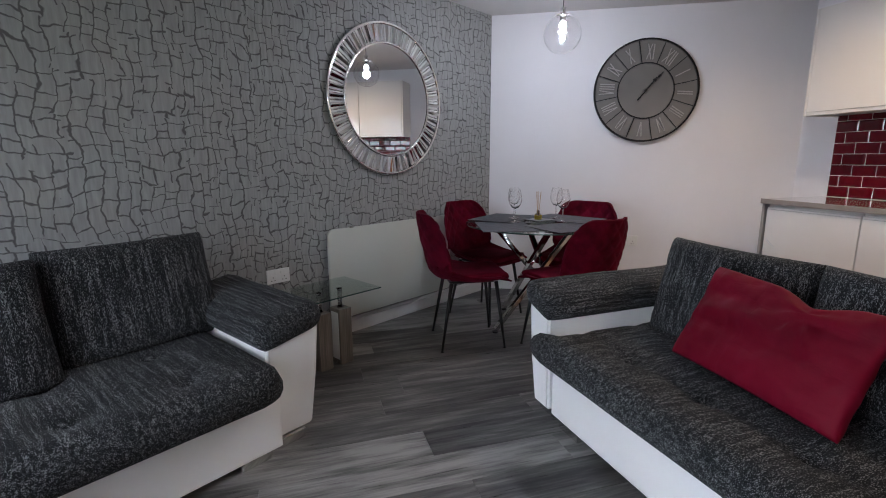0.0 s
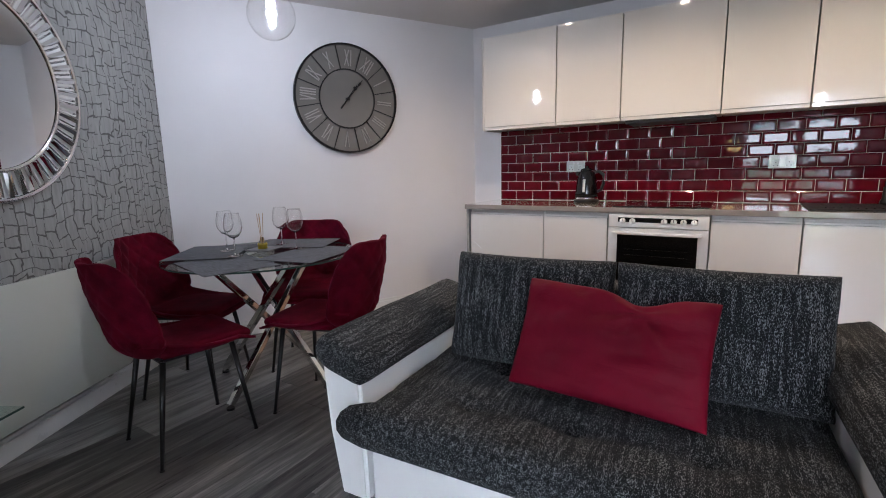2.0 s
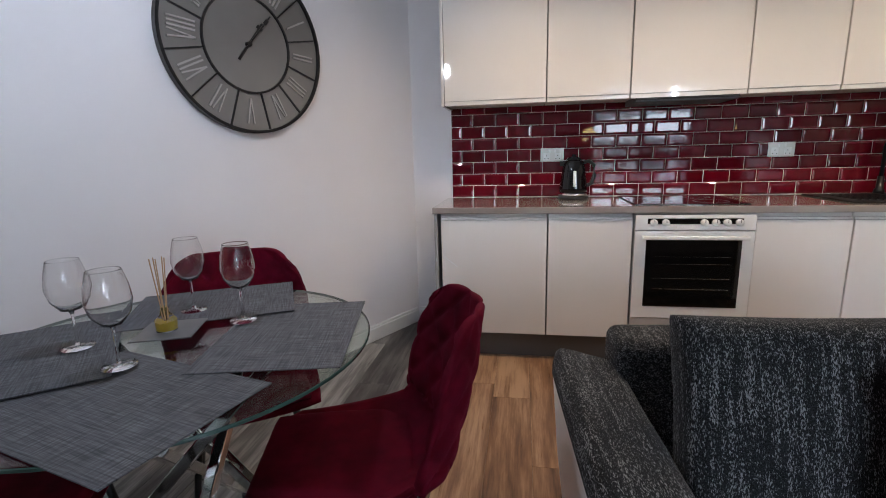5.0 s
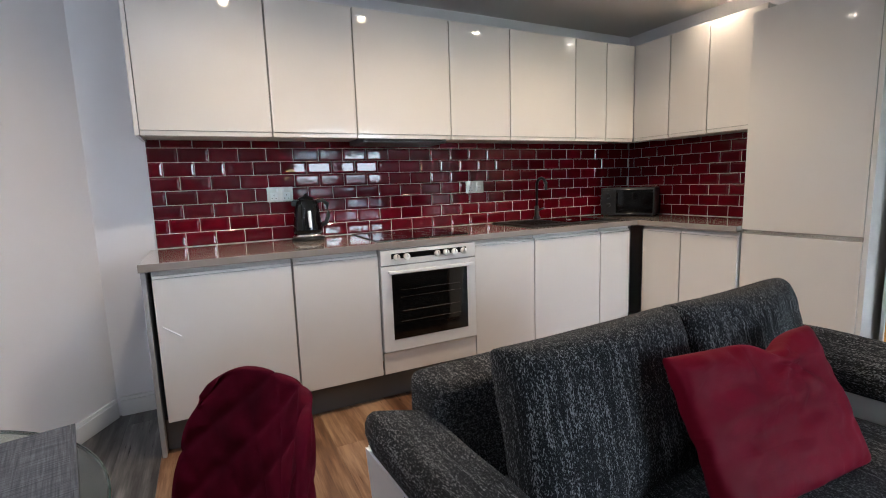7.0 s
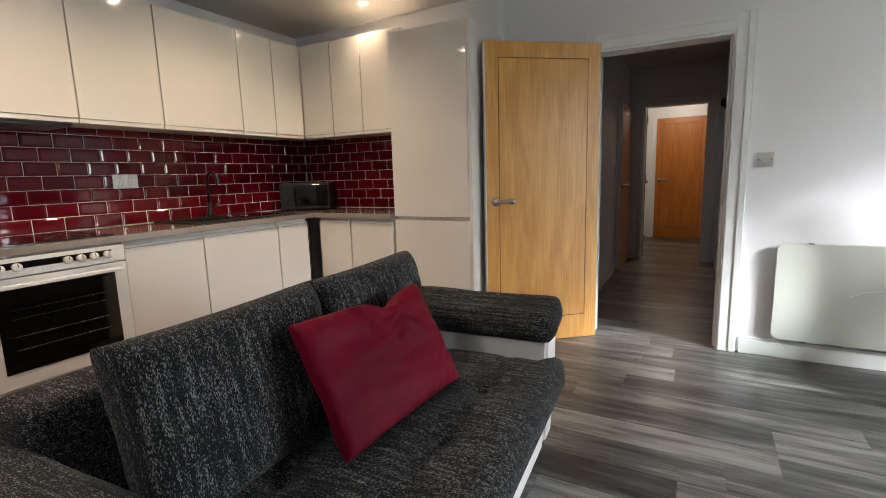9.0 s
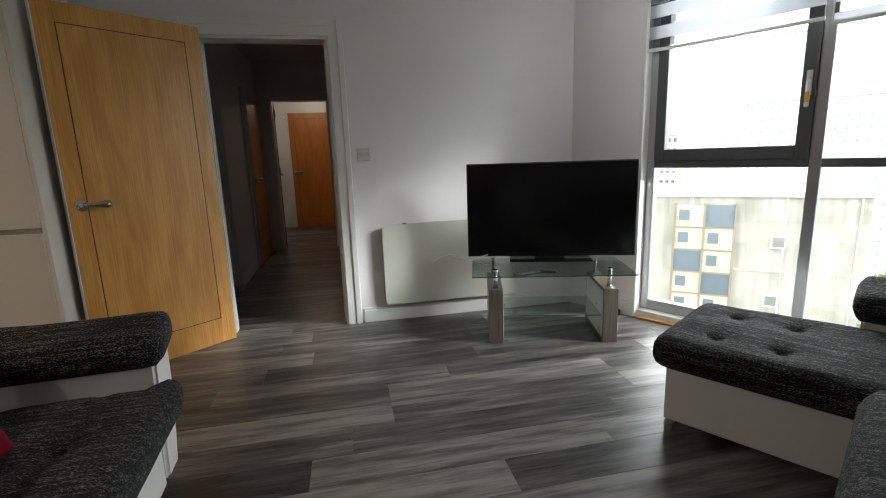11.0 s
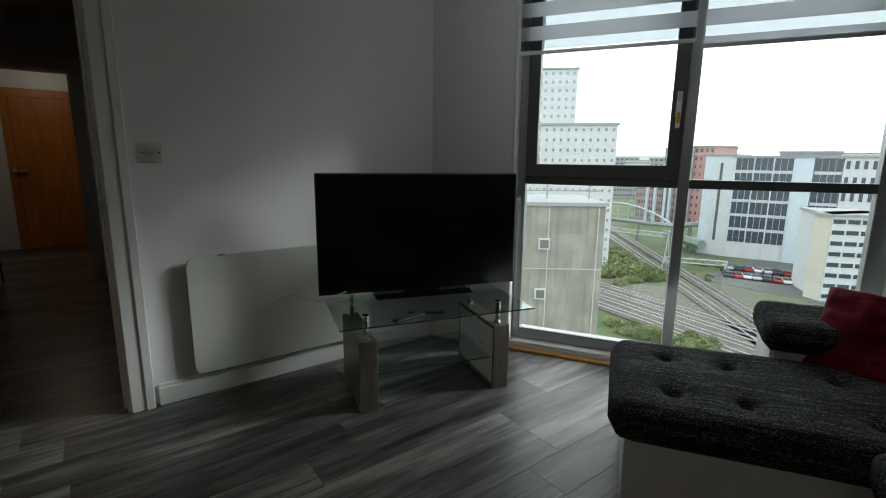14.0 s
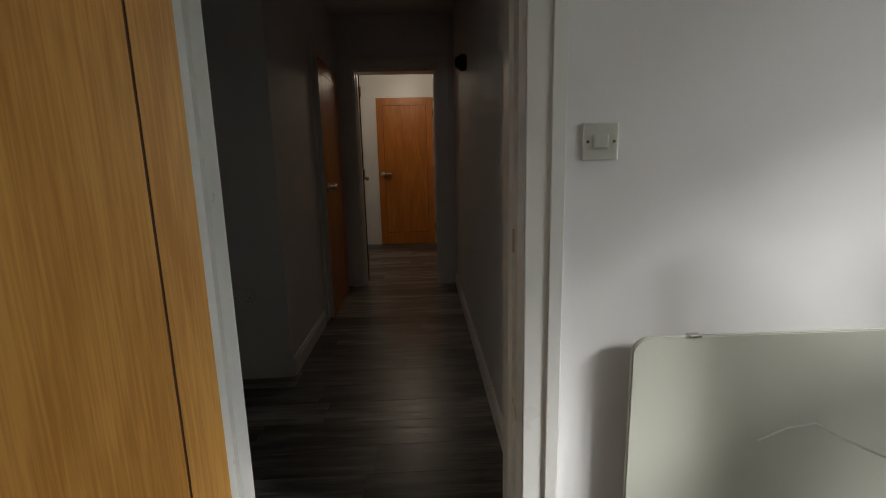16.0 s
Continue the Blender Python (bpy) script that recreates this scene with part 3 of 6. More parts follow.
tagged(put("trim", box(1.69, 1.76, -6.80, -6.78, 0, 2.06), trim_paint), kind="structure")
tagged(put("trim", box(1.822, 1.8395, -4.46, -4.39, 0, 1.97), trim_paint), kind="structure")
tagged(put("trim", box(1.822, 1.8395, -3.63, -3.56, 0, 1.97), trim_paint), kind="structure")


def wall_plate(name, label, at, turn, w, h, mat, rockers=1, sockets=0, rocker_mat=None):
    e = thing(name, label, "switch" if rockers and not sockets else "socket", at, turn)
    bm = box(-w / 2, w / 2, 0.0003, 0.009, -h / 2, h / 2, 0.003, 2)
    part("plate", bm, mat, e)
    rm = rocker_mat or white_plastic
    if sockets:
        for sx in (-0.036, 0.036):
            part("switch", box(sx - 0.006 + (0.018 if sx < 0 else -0.018), sx + 0.006 + (0.018 if sx < 0 else -0.018), 0.009, 0.013, h / 2 - 0.030, h / 2 - 0.010, 0.001, 1), rm, e)
            part("face", box(sx - 0.02, sx + 0.02, 0.009, 0.0098, -h / 2 + 0.01, h / 2 - 0.032, 0.0003, 1), rm, e)
            for px, pz, pw, ph in ((0, -0.004, 0.0035, 0.008), (-0.011, -0.024, 0.0065, 0.0045), (0.011, -0.024, 0.0065, 0.0045)):
                part("pin_hole", box(sx + px - pw / 2, sx + px + pw / 2, 0.0098, 0.0103, pz - ph / 2, pz + ph / 2), black_plastic, e)
    else:
        part("rocker", box(-0.017, 0.017, 0.009, 0.014, -0.016, 0.016, 0.002, 2), rm, e)
        for sx in (-w / 2 + 0.012, w / 2 - 0.012):
            part("screw", rods(((sx, 0.009, 0), (sx, 0.0102, 0), 0.004), n=10), nickel, e)
    return e


wall_plate("light_switch", "square brushed steel light switch beside the doorway", (0.667, DOOR_Y, 1.203), 0, 0.088, 0.088, switch_steel, rocker_mat=switch_steel)
wall_plate("light_switch", "small switch on the white wall beyond the hall", (1.85, -6.80, 1.25), 0, 0.085, 0.085, white_plastic)
wall_plate("wall_socket", "small white socket low on the dark hall wall", (2.07, -2.65, 0.47), 0, 0.13, 0.085, white_plastic, 0, 2)
P30 = Vector((1.2, 3.38, 0))


def on_paper(u, z, d=0.0):
    p = P30 + u * W30 + d * Vector((0.5, -SQ, 0))
    return (p.x, p.y, z)


def on_clock(k, z, d=0.0):
    p = Vector((4.22, 2.70, 0)) + k * Vector((-0.883, 0.469, 0)) + d * Vector((-0.469, -0.883, 0))
    return (p.x, p.y, z)


PAPER_OFF = (Vector((*N, 0)) - P30).dot(Vector((0.5, -SQ, 0)))
wall_plate("wall_socket", "white double socket low on the crackle wallpaper behind the side table", on_paper(-1.13, 0.505, PAPER_OFF), 210, 0.147, 0.087, white_plastic, 0, 2)
wall_plate("wall_socket", "white double socket on the lilac-white wall below the clock", on_clock(1.245, 0.49, 0.002), 152 , 0.147, 0.087, white_plastic, 0, 2)
for sy in (1.762, 0.395):
    wall_plate("wall_socket", "steel double socket set in the burgundy tiles", (4.196, sy, 1.187), 90, 0.15, 0.088, switch_steel, 0, 2)

# ---- window ----
win = thing("window", "tall grey aluminium window with a tilting upper sash, over the city", "window", (*W, 0), math.degrees(math.atan2(SW[1] - W[1], SW[0] - W[0])))
win["kind"] = "structure"
XA, XB = WS0, WS1
XM = WINW - 1.46


def wbox(name, x0, x1, z0, z1, y0=-0.13, y1=-0.07, mat=None, bev=0.003, label=""):
    return part(name, box(x0, x1, y0, y1, z0, z1, bev, 1), mat or window_grey, win, label)


wbox("window_frame", XA, XA + 0.085, 0.035, 2.32, mat=window_alu)
wbox("window_frame", XB - 0.05, XB, 0.035, 2.32, mat=window_alu)
wbox("window_frame", XA + 0.0855, XB - 0.0505, 0.035, 0.125, mat=window_alu)
wbox("window_frame", XA + 0.0855, XB - 0.0505, 2.26, 2.32, mat=window_alu)
wbox("mullion", XM - 0.028, XM + 0.028, 0.1255, 2.2595, mat=window_alu)
wbox("transom", XA + 0.0855, XM - 0.0285, 1.045, 1.092, -0.13, -0.068)
wbox("transom", XM + 0.0285, XB - 0.0505, 1.045, 1.092, -0.13, -0.068)
s0, s1 = XM + 0.029, XB - 0.051
for nm, a, b, c, d in (("sash", s0, s0 + 0.065, 1.093, 2.255), ("sash", s1 - 0.065, s1, 1.093, 2.255), ("sash", s0 + 0.0655, s1 - 0.0655, 1.093, 1.165), ("sash", s0 + 0.0655, s1 - 0.0655, 2.19, 2.255)):
    wbox(nm, a, b, c, d, -0.125, -0.055)
wbox("window_sill", XA, XB, 0.036, 0.055, -0.069, -0.002, white_plastic)
wbox("threshold", XA + 0.02, XB - 0.02, 0.0, 0.018, 0.0005, 0.03, oak_door, 0.004, "oak threshold strip")
wbox("side_channel", XB + 0.001, XB + 0.022, 0.02, 2.33, -0.05, 0.012, trim_paint)
wbox("side_channel", XA - 0.022, XA - 0.001, 0.02, 2.33, -0.05, 0.012, trim_paint)
for a, b, c, d in ((XA + 0.086, XM - 0.029, 0.126, 1.044), (XM + 0.029, XB - 0.051, 0.126, 1.044), (XA + 0.086, XM - 0.029, 1.093, 2.259), (s0 + 0.066, s1 - 0.066, 1.166, 2.189)):
    g = part("pane", box(a, b, -0.104, -0.098, c, d), window_glass, win)
    g.visible_shadow = False
hp = wbox("handle_plate", s0 + 0.018, s0 + 0.045, 1.42, 1.55, -0.0548, -0.047, switch_steel)
wbox("handle", s0 + 0.020, s0 + 0.042, 1.36, 1.50, -0.0465, -0.030, white_plastic, 0.006, "white window handle with a yellow tag")
wbox("tag", s0 + 0.022, s0 + 0.040, 1.385, 1.44, -0.0295, -0.026, material("tag_yellow", (0.75, 0.38, 0.02), 0.5), 0.002)

slat_cloth = paint("blind_cloth", (0.60, 0.62, 0.65), 0.8)
sn = Net(slat_cloth)
lit = sn.add("ShaderNodeBsdfTranslucent", {0: (0.80, 0.82, 0.86, 1)})
both = sn.add("ShaderNodeMixShader", {0: 0.5, 1: sn.b.outputs[0], 2: lit.outputs[0]})
sn.link(both.outputs[0], slat_cloth.node_tree.nodes["Material Output"].inputs[0])
sheer = clear_glass("sheer_cloth", (0.62, 0.64, 0.66), 0.9)


def blind(x0, x1, bottom, label):
    e = thing("roller_blind", label, "blind", (*W, 0), math.degrees(math.atan2(SW[1] - W[1], SW[0] - W[0])), "blinds")
    part("cassette", box(x0, x1, -0.045, 0.03, 2.30, 2.385, 0.01, 2), trim_paint, e)
    z = 2.30
    k = 0
    while z > bottom + 0.03:
        z2 = max(bottom + 0.02, z - (0.075 if k % 2 == 0 else 0.05))
        part("slat" if k % 2 == 0 else "sheer_band", box(x0 + 0.01, x1 - 0.01, -0.012 if k % 2 == 0 else -0.0105, -0.009, z2, z), slat_cloth if k % 2 == 0 else sheer, e)
        z, k = z2, k + 1
    part("bottom_bar", box(x0 + 0.005, x1 - 0.005, -0.018, -0.004, bottom, bottom + 0.02, 0.004, 2), trim_paint, e)
    for sx in (x0 + 0.006, x1 - 0.006):
        part("cord", rods(((sx, 0.0, bottom + 0.02), (sx, 0.0, 2.3), 0.0015), n=6), white_plastic, e)
    return e


blind(XM + 0.01, XB + 0.005, 1.775, "half-lowered grey day-and-night roller blind over the opening sash")
blind(XA - 0.005, XM - 0.01, 1.745, "half-lowered grey striped roller blind over the fixed pane")

# ---- heaters ----


def heater(name, label, at, turn, w, h, legs=True):
    e = thing(name, label, "heater", at, turn, "panel heaters")
    rr, pts = 0.045, []
    for cx, cz, a0 in ((w - rr, h - rr, 0), (rr, h - rr, 90), (rr, rr, 180), (w - rr, rr, 270)):
        pts += [(cx + rr * math.cos(radians(a0 + 11.25 * k)), cz + rr * math.sin(radians(a0 + 11.25 * k))) for k in range(9)]
    bm = prism(pts, -0.046, -0.030)
    bmesh.ops.bevel(bm, geom=[x for x in bm.edges if abs(x.verts[0].co.z - x.verts[1].co.z) < 1e-5], offset=0.003, segments=2, affect="EDGES")
    bm.transform(pose(0, 0, 0, 90))
    part("panel", bm, heater_paint, e)
    for px in (w * 0.16, w * 0.84):
        for pz in (-0.004, h - 0.003):
            part("clip", box(px - 0.016, px + 0.016, 0.027, 0.050, pz, pz + 0.007, 0.002, 1), nickel, e)
        part("bracket", box(px - 0.02, px + 0.02, 0.0, 0.0298, 0.05, h - 0.05), white_plastic, e)
    return e


heater("panel_heater", "slim off-white panel heater with rounded corners beside the doorway", (0.578, DOOR_Y + 0.002, 0.125), 180, 1.0, 0.59)
bpy.data.objects["panel_heater"].matrix_world = pose(-0.422, DOOR_Y + 0.002, 0.125)
pa = on_paper(-0.795, 0.132, PAPER_OFF + 0.002)
h2 = heater("panel_heater", "slim off-white panel heater on the crackle wallpaper behind the dining chairs", pa, 30, 1.18, 0.62)
for c in h2.children:
    c.matrix_local = pose(0, 0, 0) @ Matrix.Diagonal((1, -1, 1, 1))

# ---- mirror and clock ----


def round_mirror():
    e = thing("round_mirror", "round wall mirror with a fan of cut mirror slats round it", "mirror", on_paper(-0.222, 1.605, PAPER_OFF), 210)
    part("backing", lathe([(0, 0.002), (0.50, 0.002), (0.505, 0.008), (0.505, 0.012), (0, 0.012)], 72, pose(0, 0, 0, -90)), white_plastic, e)
    part("mirror_plate", lathe([(0, 0.0125), (0.372, 0.0125), (0.372, 0.020), (0, 0.020)], 96, pose(0, 0, 0, -90)), mirror_silver, e)
    part("rim", lathe([(0.497, 0.0125), (0.513, 0.0125), (0.514, 0.026), (0.506, 0.03), (0.497, 0.026)], 96, pose(0, 0, 0, -90)), chrome, e, "", True)
    part("inner_rim", lathe([(0.3725, 0.0125), (0.386, 0.0125), (0.386, 0.026), (0.379, 0.029), (0.3725, 0.026)], 96, pose(0, 0, 0, -90)), chrome, e, "", True)
    bm = bmesh.new()
    wi, wo = 0.0115, 0.0155
    vs = [bm.verts.new(c) for c in ((-wi, 0.013, 0.388), (wi, 0.013, 0.388), (wo, 0.013, 0.495), (-wo, 0.013, 0.495), (0, 0.024, 0.392), (0, 0.024, 0.491))]
    for q in ((0, 1, 4), (1, 2, 5, 4), (2, 3, 5), (3, 0, 4, 5), (3, 2, 1, 0)):
        bm.faces.new([vs[i] for i in q])
    bmesh.ops.recalc_face_normals(bm, faces=bm.faces)
    first = part("mirror_slat", bm, bevel_mirror, e)
    nn = 96
    for i in range(1, nn):
        o = first.copy()
        scene.collection.objects.link(o)
        o.matrix_local = pose(0, 0, 0, 2 * (i % 2) - 1, 360 * i / nn, 0)
    return e


round_mirror()

clock_face = paint("clock_face_grey", (0.20, 0.187, 0.172), 0.6, 0.35)
numeral_metal = material("numeral_grey", (0.36, 0.34, 0.32), 0.5, 0.3)
ROMAN = ["XII", "I", "II", "III", "IV", "V", "VI", "VII", "VIII", "IX", "X", "XI"]


def numeral(text, h=0.118):
    """Strokes of a Roman numeral in x and z, its foot towards the clock's middle."""
    bm = bmesh.new()
    x = 0.0
    strokes = []
    for ch in text:
        if ch == "I":
            strokes.append((x + 0.008, -h / 2, x + 0.008, h / 2, 0.005))
            x += 0.018
        elif ch == "V":
            strokes.append((x, h / 2, x + 0.016, -h / 2, 0.006))
            strokes.append((x + 0.032, h / 2, x + 0.016, -h / 2, 0.004))
            x += 0.038
        else:
            strokes.append((x, h / 2, x + 0.032, -h / 2, 0.006))
            strokes.append((x + 0.032, h / 2, x, -h / 2, 0.004))
            x += 0.040
    wid = x - 0.004
    for k, (x0, z0, x1, z1, r) in enumerate(strokes):
        y = 0.0002 * k
        d = Vector((x1 - x0, 0, z1 - z0))
        m = Matrix.Translation(((x0 + x1) / 2 - wid / 2, 0.0025 + y, (z0 + z1) / 2)) @ d.to_track_quat("Z", "Y").to_matrix().to_4x4()
        block(bm, -r * 0.8, r * 0.8, -0.0035, 0.0035, -d.length / 2, d.length / 2, 0, 1, m)
    return bm


def wall_clock():
    e = thing("wall_clock", "large round grey wall clock with a black rim and Roman numerals", "clock", on_clock(1.20, 1.745, 0.002), 152)
    R = 0.405
    part("face", lathe([(0, 0.012), (R - 0.006, 0.012), (R - 0.006, 0.022), (0, 0.022)], 80, pose(0, 0, 0, -90)), clock_face, e)
    part("rim", lathe([(R - 0.010, 0.004), (R + 0.004, 0.004), (R + 0.004, 0.036), (R - 0.010, 0.036), (R - 0.010, 0.004)], 96, pose(0, 0, 0, -90)), black_metal, e)
    part("inner_ring", lathe([(0.214, 0.0222), (0.224, 0.0222), (0.224, 0.030), (0.214, 0.030), (0.214, 0.0222)], 80, pose(0, 0, 0, -90)), black_metal, e)
    for i in range(12):
        a = 30 * i + 49
        part("divider", box(-0.0035, 0.0035, 0.0222, 0.029, 0.2245, R - 0.011), black_metal, e, "", False, pose(0, 0, 0, 0, -a, 0))
    for i, tx in enumerate(ROMAN):
        part("numeral", numeral(tx), numeral_metal, e, "", False, pose(0, 0.0222, 0, 0, -30 * i - 34, 0) @ pose(0, 0, 0.305, 0, 0, 0) @ Matrix.Diagonal((-1, 1, 1, 1)))
    for nm, ln, w, a, y in (("hour_hand", 0.13, 0.012, 38, 0.031), ("minute_hand", 0.19, 0.007, 41, 0.035)):
        bm = box(-w / 2, w / 2, 0, 0.003, -0.095, ln)
        block(bm, -w * 1.3, w * 1.3, 0, 0.0035, ln * 0.72, ln * 0.86, 0.003, 2)
        part(nm, bm, black_metal, e, "", False, pose(0, y, 0, 0, -a, 0))
    part("hub", lathe([(0, 0.0), (0.014, 0.0), (0.012, 0.02), (0, 0.022)], 20, pose(0, 0.022, 0, -90)), black_metal, e)
    return e


wall_clock()

# ---- kitchen ----


def door_front(name, x0, x1, y0, y1, z0, z1, parent, lip_top=False, lip_bottom=False):
    """A plain gloss front with a moulded grip along its upper or lower edge."""
    return part(name, box(x0, x1, y0, y1, z0, z1, 0.002, 2), unit_gloss, parent)


def base_unit(y0, y1, label, drawers=None):
    e = thing("base_cabinet", label, "cabinet", (0, 0, 0), 0, "base cabinets")
    part("carcass", box(3.622, 4.19, y0 + 0.001, y1 - 0.001, 0.155, 0.872), carcass_white, e)
    part("door", box(3.601, 3.62, y0 + 0.0022, y1 - 0.0022, 0.163, 0.838, 0.002, 2), unit_gloss, e)
    bm = box(3.606, 3.62, y0 + 0.0022, y1 - 0.0022, 0.8385, 0.853, 0.003, 2)
    part("grip_rail", bm, unit_gloss, e)
    return e


carcass_white = paint("cabinet_carcass", (0.6, 0.58, 0.55), 0.4)
for a, b, lab in ((1.815, 2.418, "wide cream gloss base cabinet with a white scuff under the worktop"), (1.362, 1.811, "narrow cream gloss base cabinet beside the oven"), (0.308, 0.755, "narrow cream gloss base cabinet on the other side of the oven"), (-0.264, 0.304, "cream gloss base cabinet under the black sink"), (-0.553, -0.268, "slim cream gloss base cabinet next to the dark corner gap")):
    ob = base_unit(a, b, lab)
    if b > 2.4:
        part("scuff", rods(((3.601, 2.395, 0.620), (3.601, 2.325, 0.565), 0.0028), n=8), trim_paint, ob, "white scratch")
tagged(put("end_panel", box(3.600, 4.19, 2.4365, 2.456, 0, 0.874, 0.002, 1), grey_edge := paint("panel_grey", (0.33, 0.33, 0.33), 0.35)), "grey edged end panel standing beside the base cabinets", "panel")
# black sheet put in for the shade of the open corner gap
tagged(put("corner_gap_shade", box(3.64, 3.66, -0.60, -0.557, 0.0, 0.873), black_plastic), "black sheet painted as shade in the corner gap between cabinet runs", "panel")
for a, b, c, d in ((3.668, 3.684, -0.66, 2.436), ):
    tagged(put("plinth", box(a, b, c, d, 0.0, 0.153), grey_plinth), "dark grey plinth board under the long cabinet run", "plinth")
tagged(put("plinth", box(2.29, 3.667, -0.71, -0.695, 0.0, 0.153), grey_plinth), "dark grey plinth board under the short cabinet run", "plinth")
for a, b in ((3.262, 3.565), (2.880, 3.258)):
    e = thing("base_cabinet", "cream gloss base cabinet of the short run beside the tall unit", "cabinet", (0, 0, 0), 0, "base cabinets")
    part("carcass", box(a + 0.001, b - 0.001, -1.185, -0.662, 0.155, 0.872), carcass_white, e)
    part("door", box(a + 0.0022, b - 0.0022, -0.66, -0.641, 0.163, 0.838, 0.002, 2), unit_gloss, e)
    part("grip_rail", box(a + 0.0022, b - 0.0022, -0.66, -0.646, 0.8385, 0.853, 0.003, 2), unit_gloss, e)
wt = thing("worktop", "L-shaped polished beige quartz worktop along two walls", "worktop")
part("slab", box(3.585, 4.192, -0.612, 2.462, 0.876, 0.912, 0.003, 2), worktop_stone, wt)
part("corner_slab", box(2.876, 4.192, -1.182, -0.6125, 0.876, 0.912, 0.003, 2), worktop_stone, wt)

# oven
ov = thing("oven", "white built-in electric oven with six knobs and a dark glass door", "oven", (3.6, 1.0565, 0), 0)
part("body", box(0.022, 0.55, -0.297, 0.297, 0.290, 0.872), carcass_white, ov)
part("control_panel", box(-0.012, 0.0215, -0.2965, 0.2965, 0.785, 0.868, 0.003, 2), white_enamel, ov)
part("display_strip", box(-0.0135, -0.0122, -0.235, 0.235, 0.818, 0.848), black_gloss, ov)
for ky in (0.205, 0.145, -0.045, -0.100, -0.155, -0.215):
    kb = part("knob", lathe([(0, 0), (0.019, 0), (0.018, 0.014), (0.015, 0.019), (0, 0.02)], 22, pose(-0.0137, ky, 0.826, 0, -90)), white_enamel, ov, "", True)
    part("pointer", box(-0.0345, -0.0335, ky - 0.0015, ky + 0.0015, 0.826, 0.842), black_plastic, kb)
for ky in (0.085, 0.05, 0.015):
    part("button", lathe([(0, 0), (0.006, 0), (0.006, 0.004), (0, 0.004)], 12, pose(-0.0123, ky, 0.803, 0, -90)), white_enamel, ov)
dr = part("door", box(-0.012, 0.0212, -0.2965, 0.2965, 0.292, 0.779, 0.003, 2), white_enamel, ov)
part("window", box(-0.0145, -0.0122, -0.238, 0.238, 0.36, 0.745, 0.001, 1), dark_glass, dr)
for rz in (0.46, 0.52, 0.60, 0.64):
    part("rack", rods(*[((-0.0148, -0.19, rz), (-0.0148, 0.19, rz), 0.0011)], n=6), nickel, dr)
hb = part("handle", box(-0.052, -0.036, -0.262, 0.262, 0.738, 0.758, 0.006, 3), white_enamel, dr)
for sy in (-0.25, 0.25):
    part("handle_post", box(-0.0358, -0.0123, sy - 0.009, sy + 0.009, 0.740, 0.756, 0.003, 2), white_enamel, hb)
tagged(put("drawer_front", box(3.601, 3.62, 0.761, 1.354, 0.163, 0.286, 0.002, 2), unit_gloss), "low cream gloss drawer front under the oven", "drawer")

# hob
hob = thing("hob", "flush black glass hob in the quartz worktop", "hob", (3.90, 1.056, 0.9125), 0)
part("glass_plate", box(-0.25, 0.25, -0.29, 0.29, 0, 0.005, 0.002, 2), black_gloss, hob)
for bx_, by_, r in ((-0.12, -0.14, 0.09), (0.12, -0.14, 0.075), (-0.12, 0.14, 0.075), (0.12, 0.14, 0.09)):
    part("zone_ring", lathe([(r - 0.0012, 0.0052), (r, 0.0052), (r, 0.0056), (r - 0.0012, 0.0056), (r - 0.0012, 0.0052)], 40, pose(bx_, by_, 0)), grey_plinth, hob)

# sink and tap
sink = thing("sink", "black composite inset sink in the worktop", "sink", (3.90, -0.12, 0.9125), 0)
bm = box(-0.24, 0.24, -0.40, 0.40, 0, 0.008, 0.004, 2)
part("rim", bm, black_plastic, sink)
part("bowl_floor", box(-0.17, 0.17, -0.34, 0.02, 0.0082, 0.0095, 0.0005, 1), black_gloss, sink)
for k in range(8):
    part("drainer_rib", box(-0.15, 0.15, 0.07 + 0.035 * k, 0.078 + 0.035 * k, 0.0082, 0.012, 0.001, 1), black_plastic, sink)
part("waste", lathe([(0, 0), (0.03, 0), (0.03, 0.004), (0, 0.005)], 18, pose(0, -0.12, 0.0097)), chrome, sink)
tap = thing("tap", "matt black mixer tap with a tall curved spout", "tap", (4.12, -0.12, 0.9205), 0)
part("base", lathe([(0, 0), (0.028, 0), (0.026, 0.02), (0.018, 0.03), (0.016, 0.10), (0, 0.10)], 20), black_metal, tap, "", True)
part("spout", tube([(0, 0, 0.10), (0, 0, 0.26)] + [(-0.055 + 0.055 * math.cos(a), 0, 0.26 + 0.055 * math.sin(a)) for a in [math.pi * k / 8 for k in range(1, 9)]] + [(-0.11, 0, 0.225)], 0.011, 12), black_metal, tap, "", True)
part("lever", rods(((0, -0.018, 0.07), (0, -0.075, 0.085), 0.007), n=10), black_metal, tap, "", True)

# kettle
kt = thing("kettle", "shiny black kettle with a silver gauge standing on the worktop", "kettle", (4.06, 1.635, 0.9125), 0)
kt.scale = (1.1, 1.1, 1.1)
part("power_base", lathe([(0, 0), (0.085, 0), (0.088, 0.008), (0.08, 0.018), (0, 0.018)], 28), black_plastic, kt, "", True)
part("collar", lathe([(0.076, 0.0185), (0.08, 0.0185), (0.08, 0.034), (0.076, 0.034)], 28), chrome, kt, "", True)
part("body", lathe([(0, 0.0345), (0.078, 0.0345), (0.078, 0.06), (0.066, 0.16), (0.056, 0.205), (0.05, 0.215), (0, 0.22)], 32), black_gloss, kt, "", True)
part("lid", lathe([(0.0, 0.2205), (0.046, 0.2175), (0.035, 0.232), (0.012, 0.238), (0.012, 0.25), (0, 0.252)], 24), black_gloss, kt, "", True)
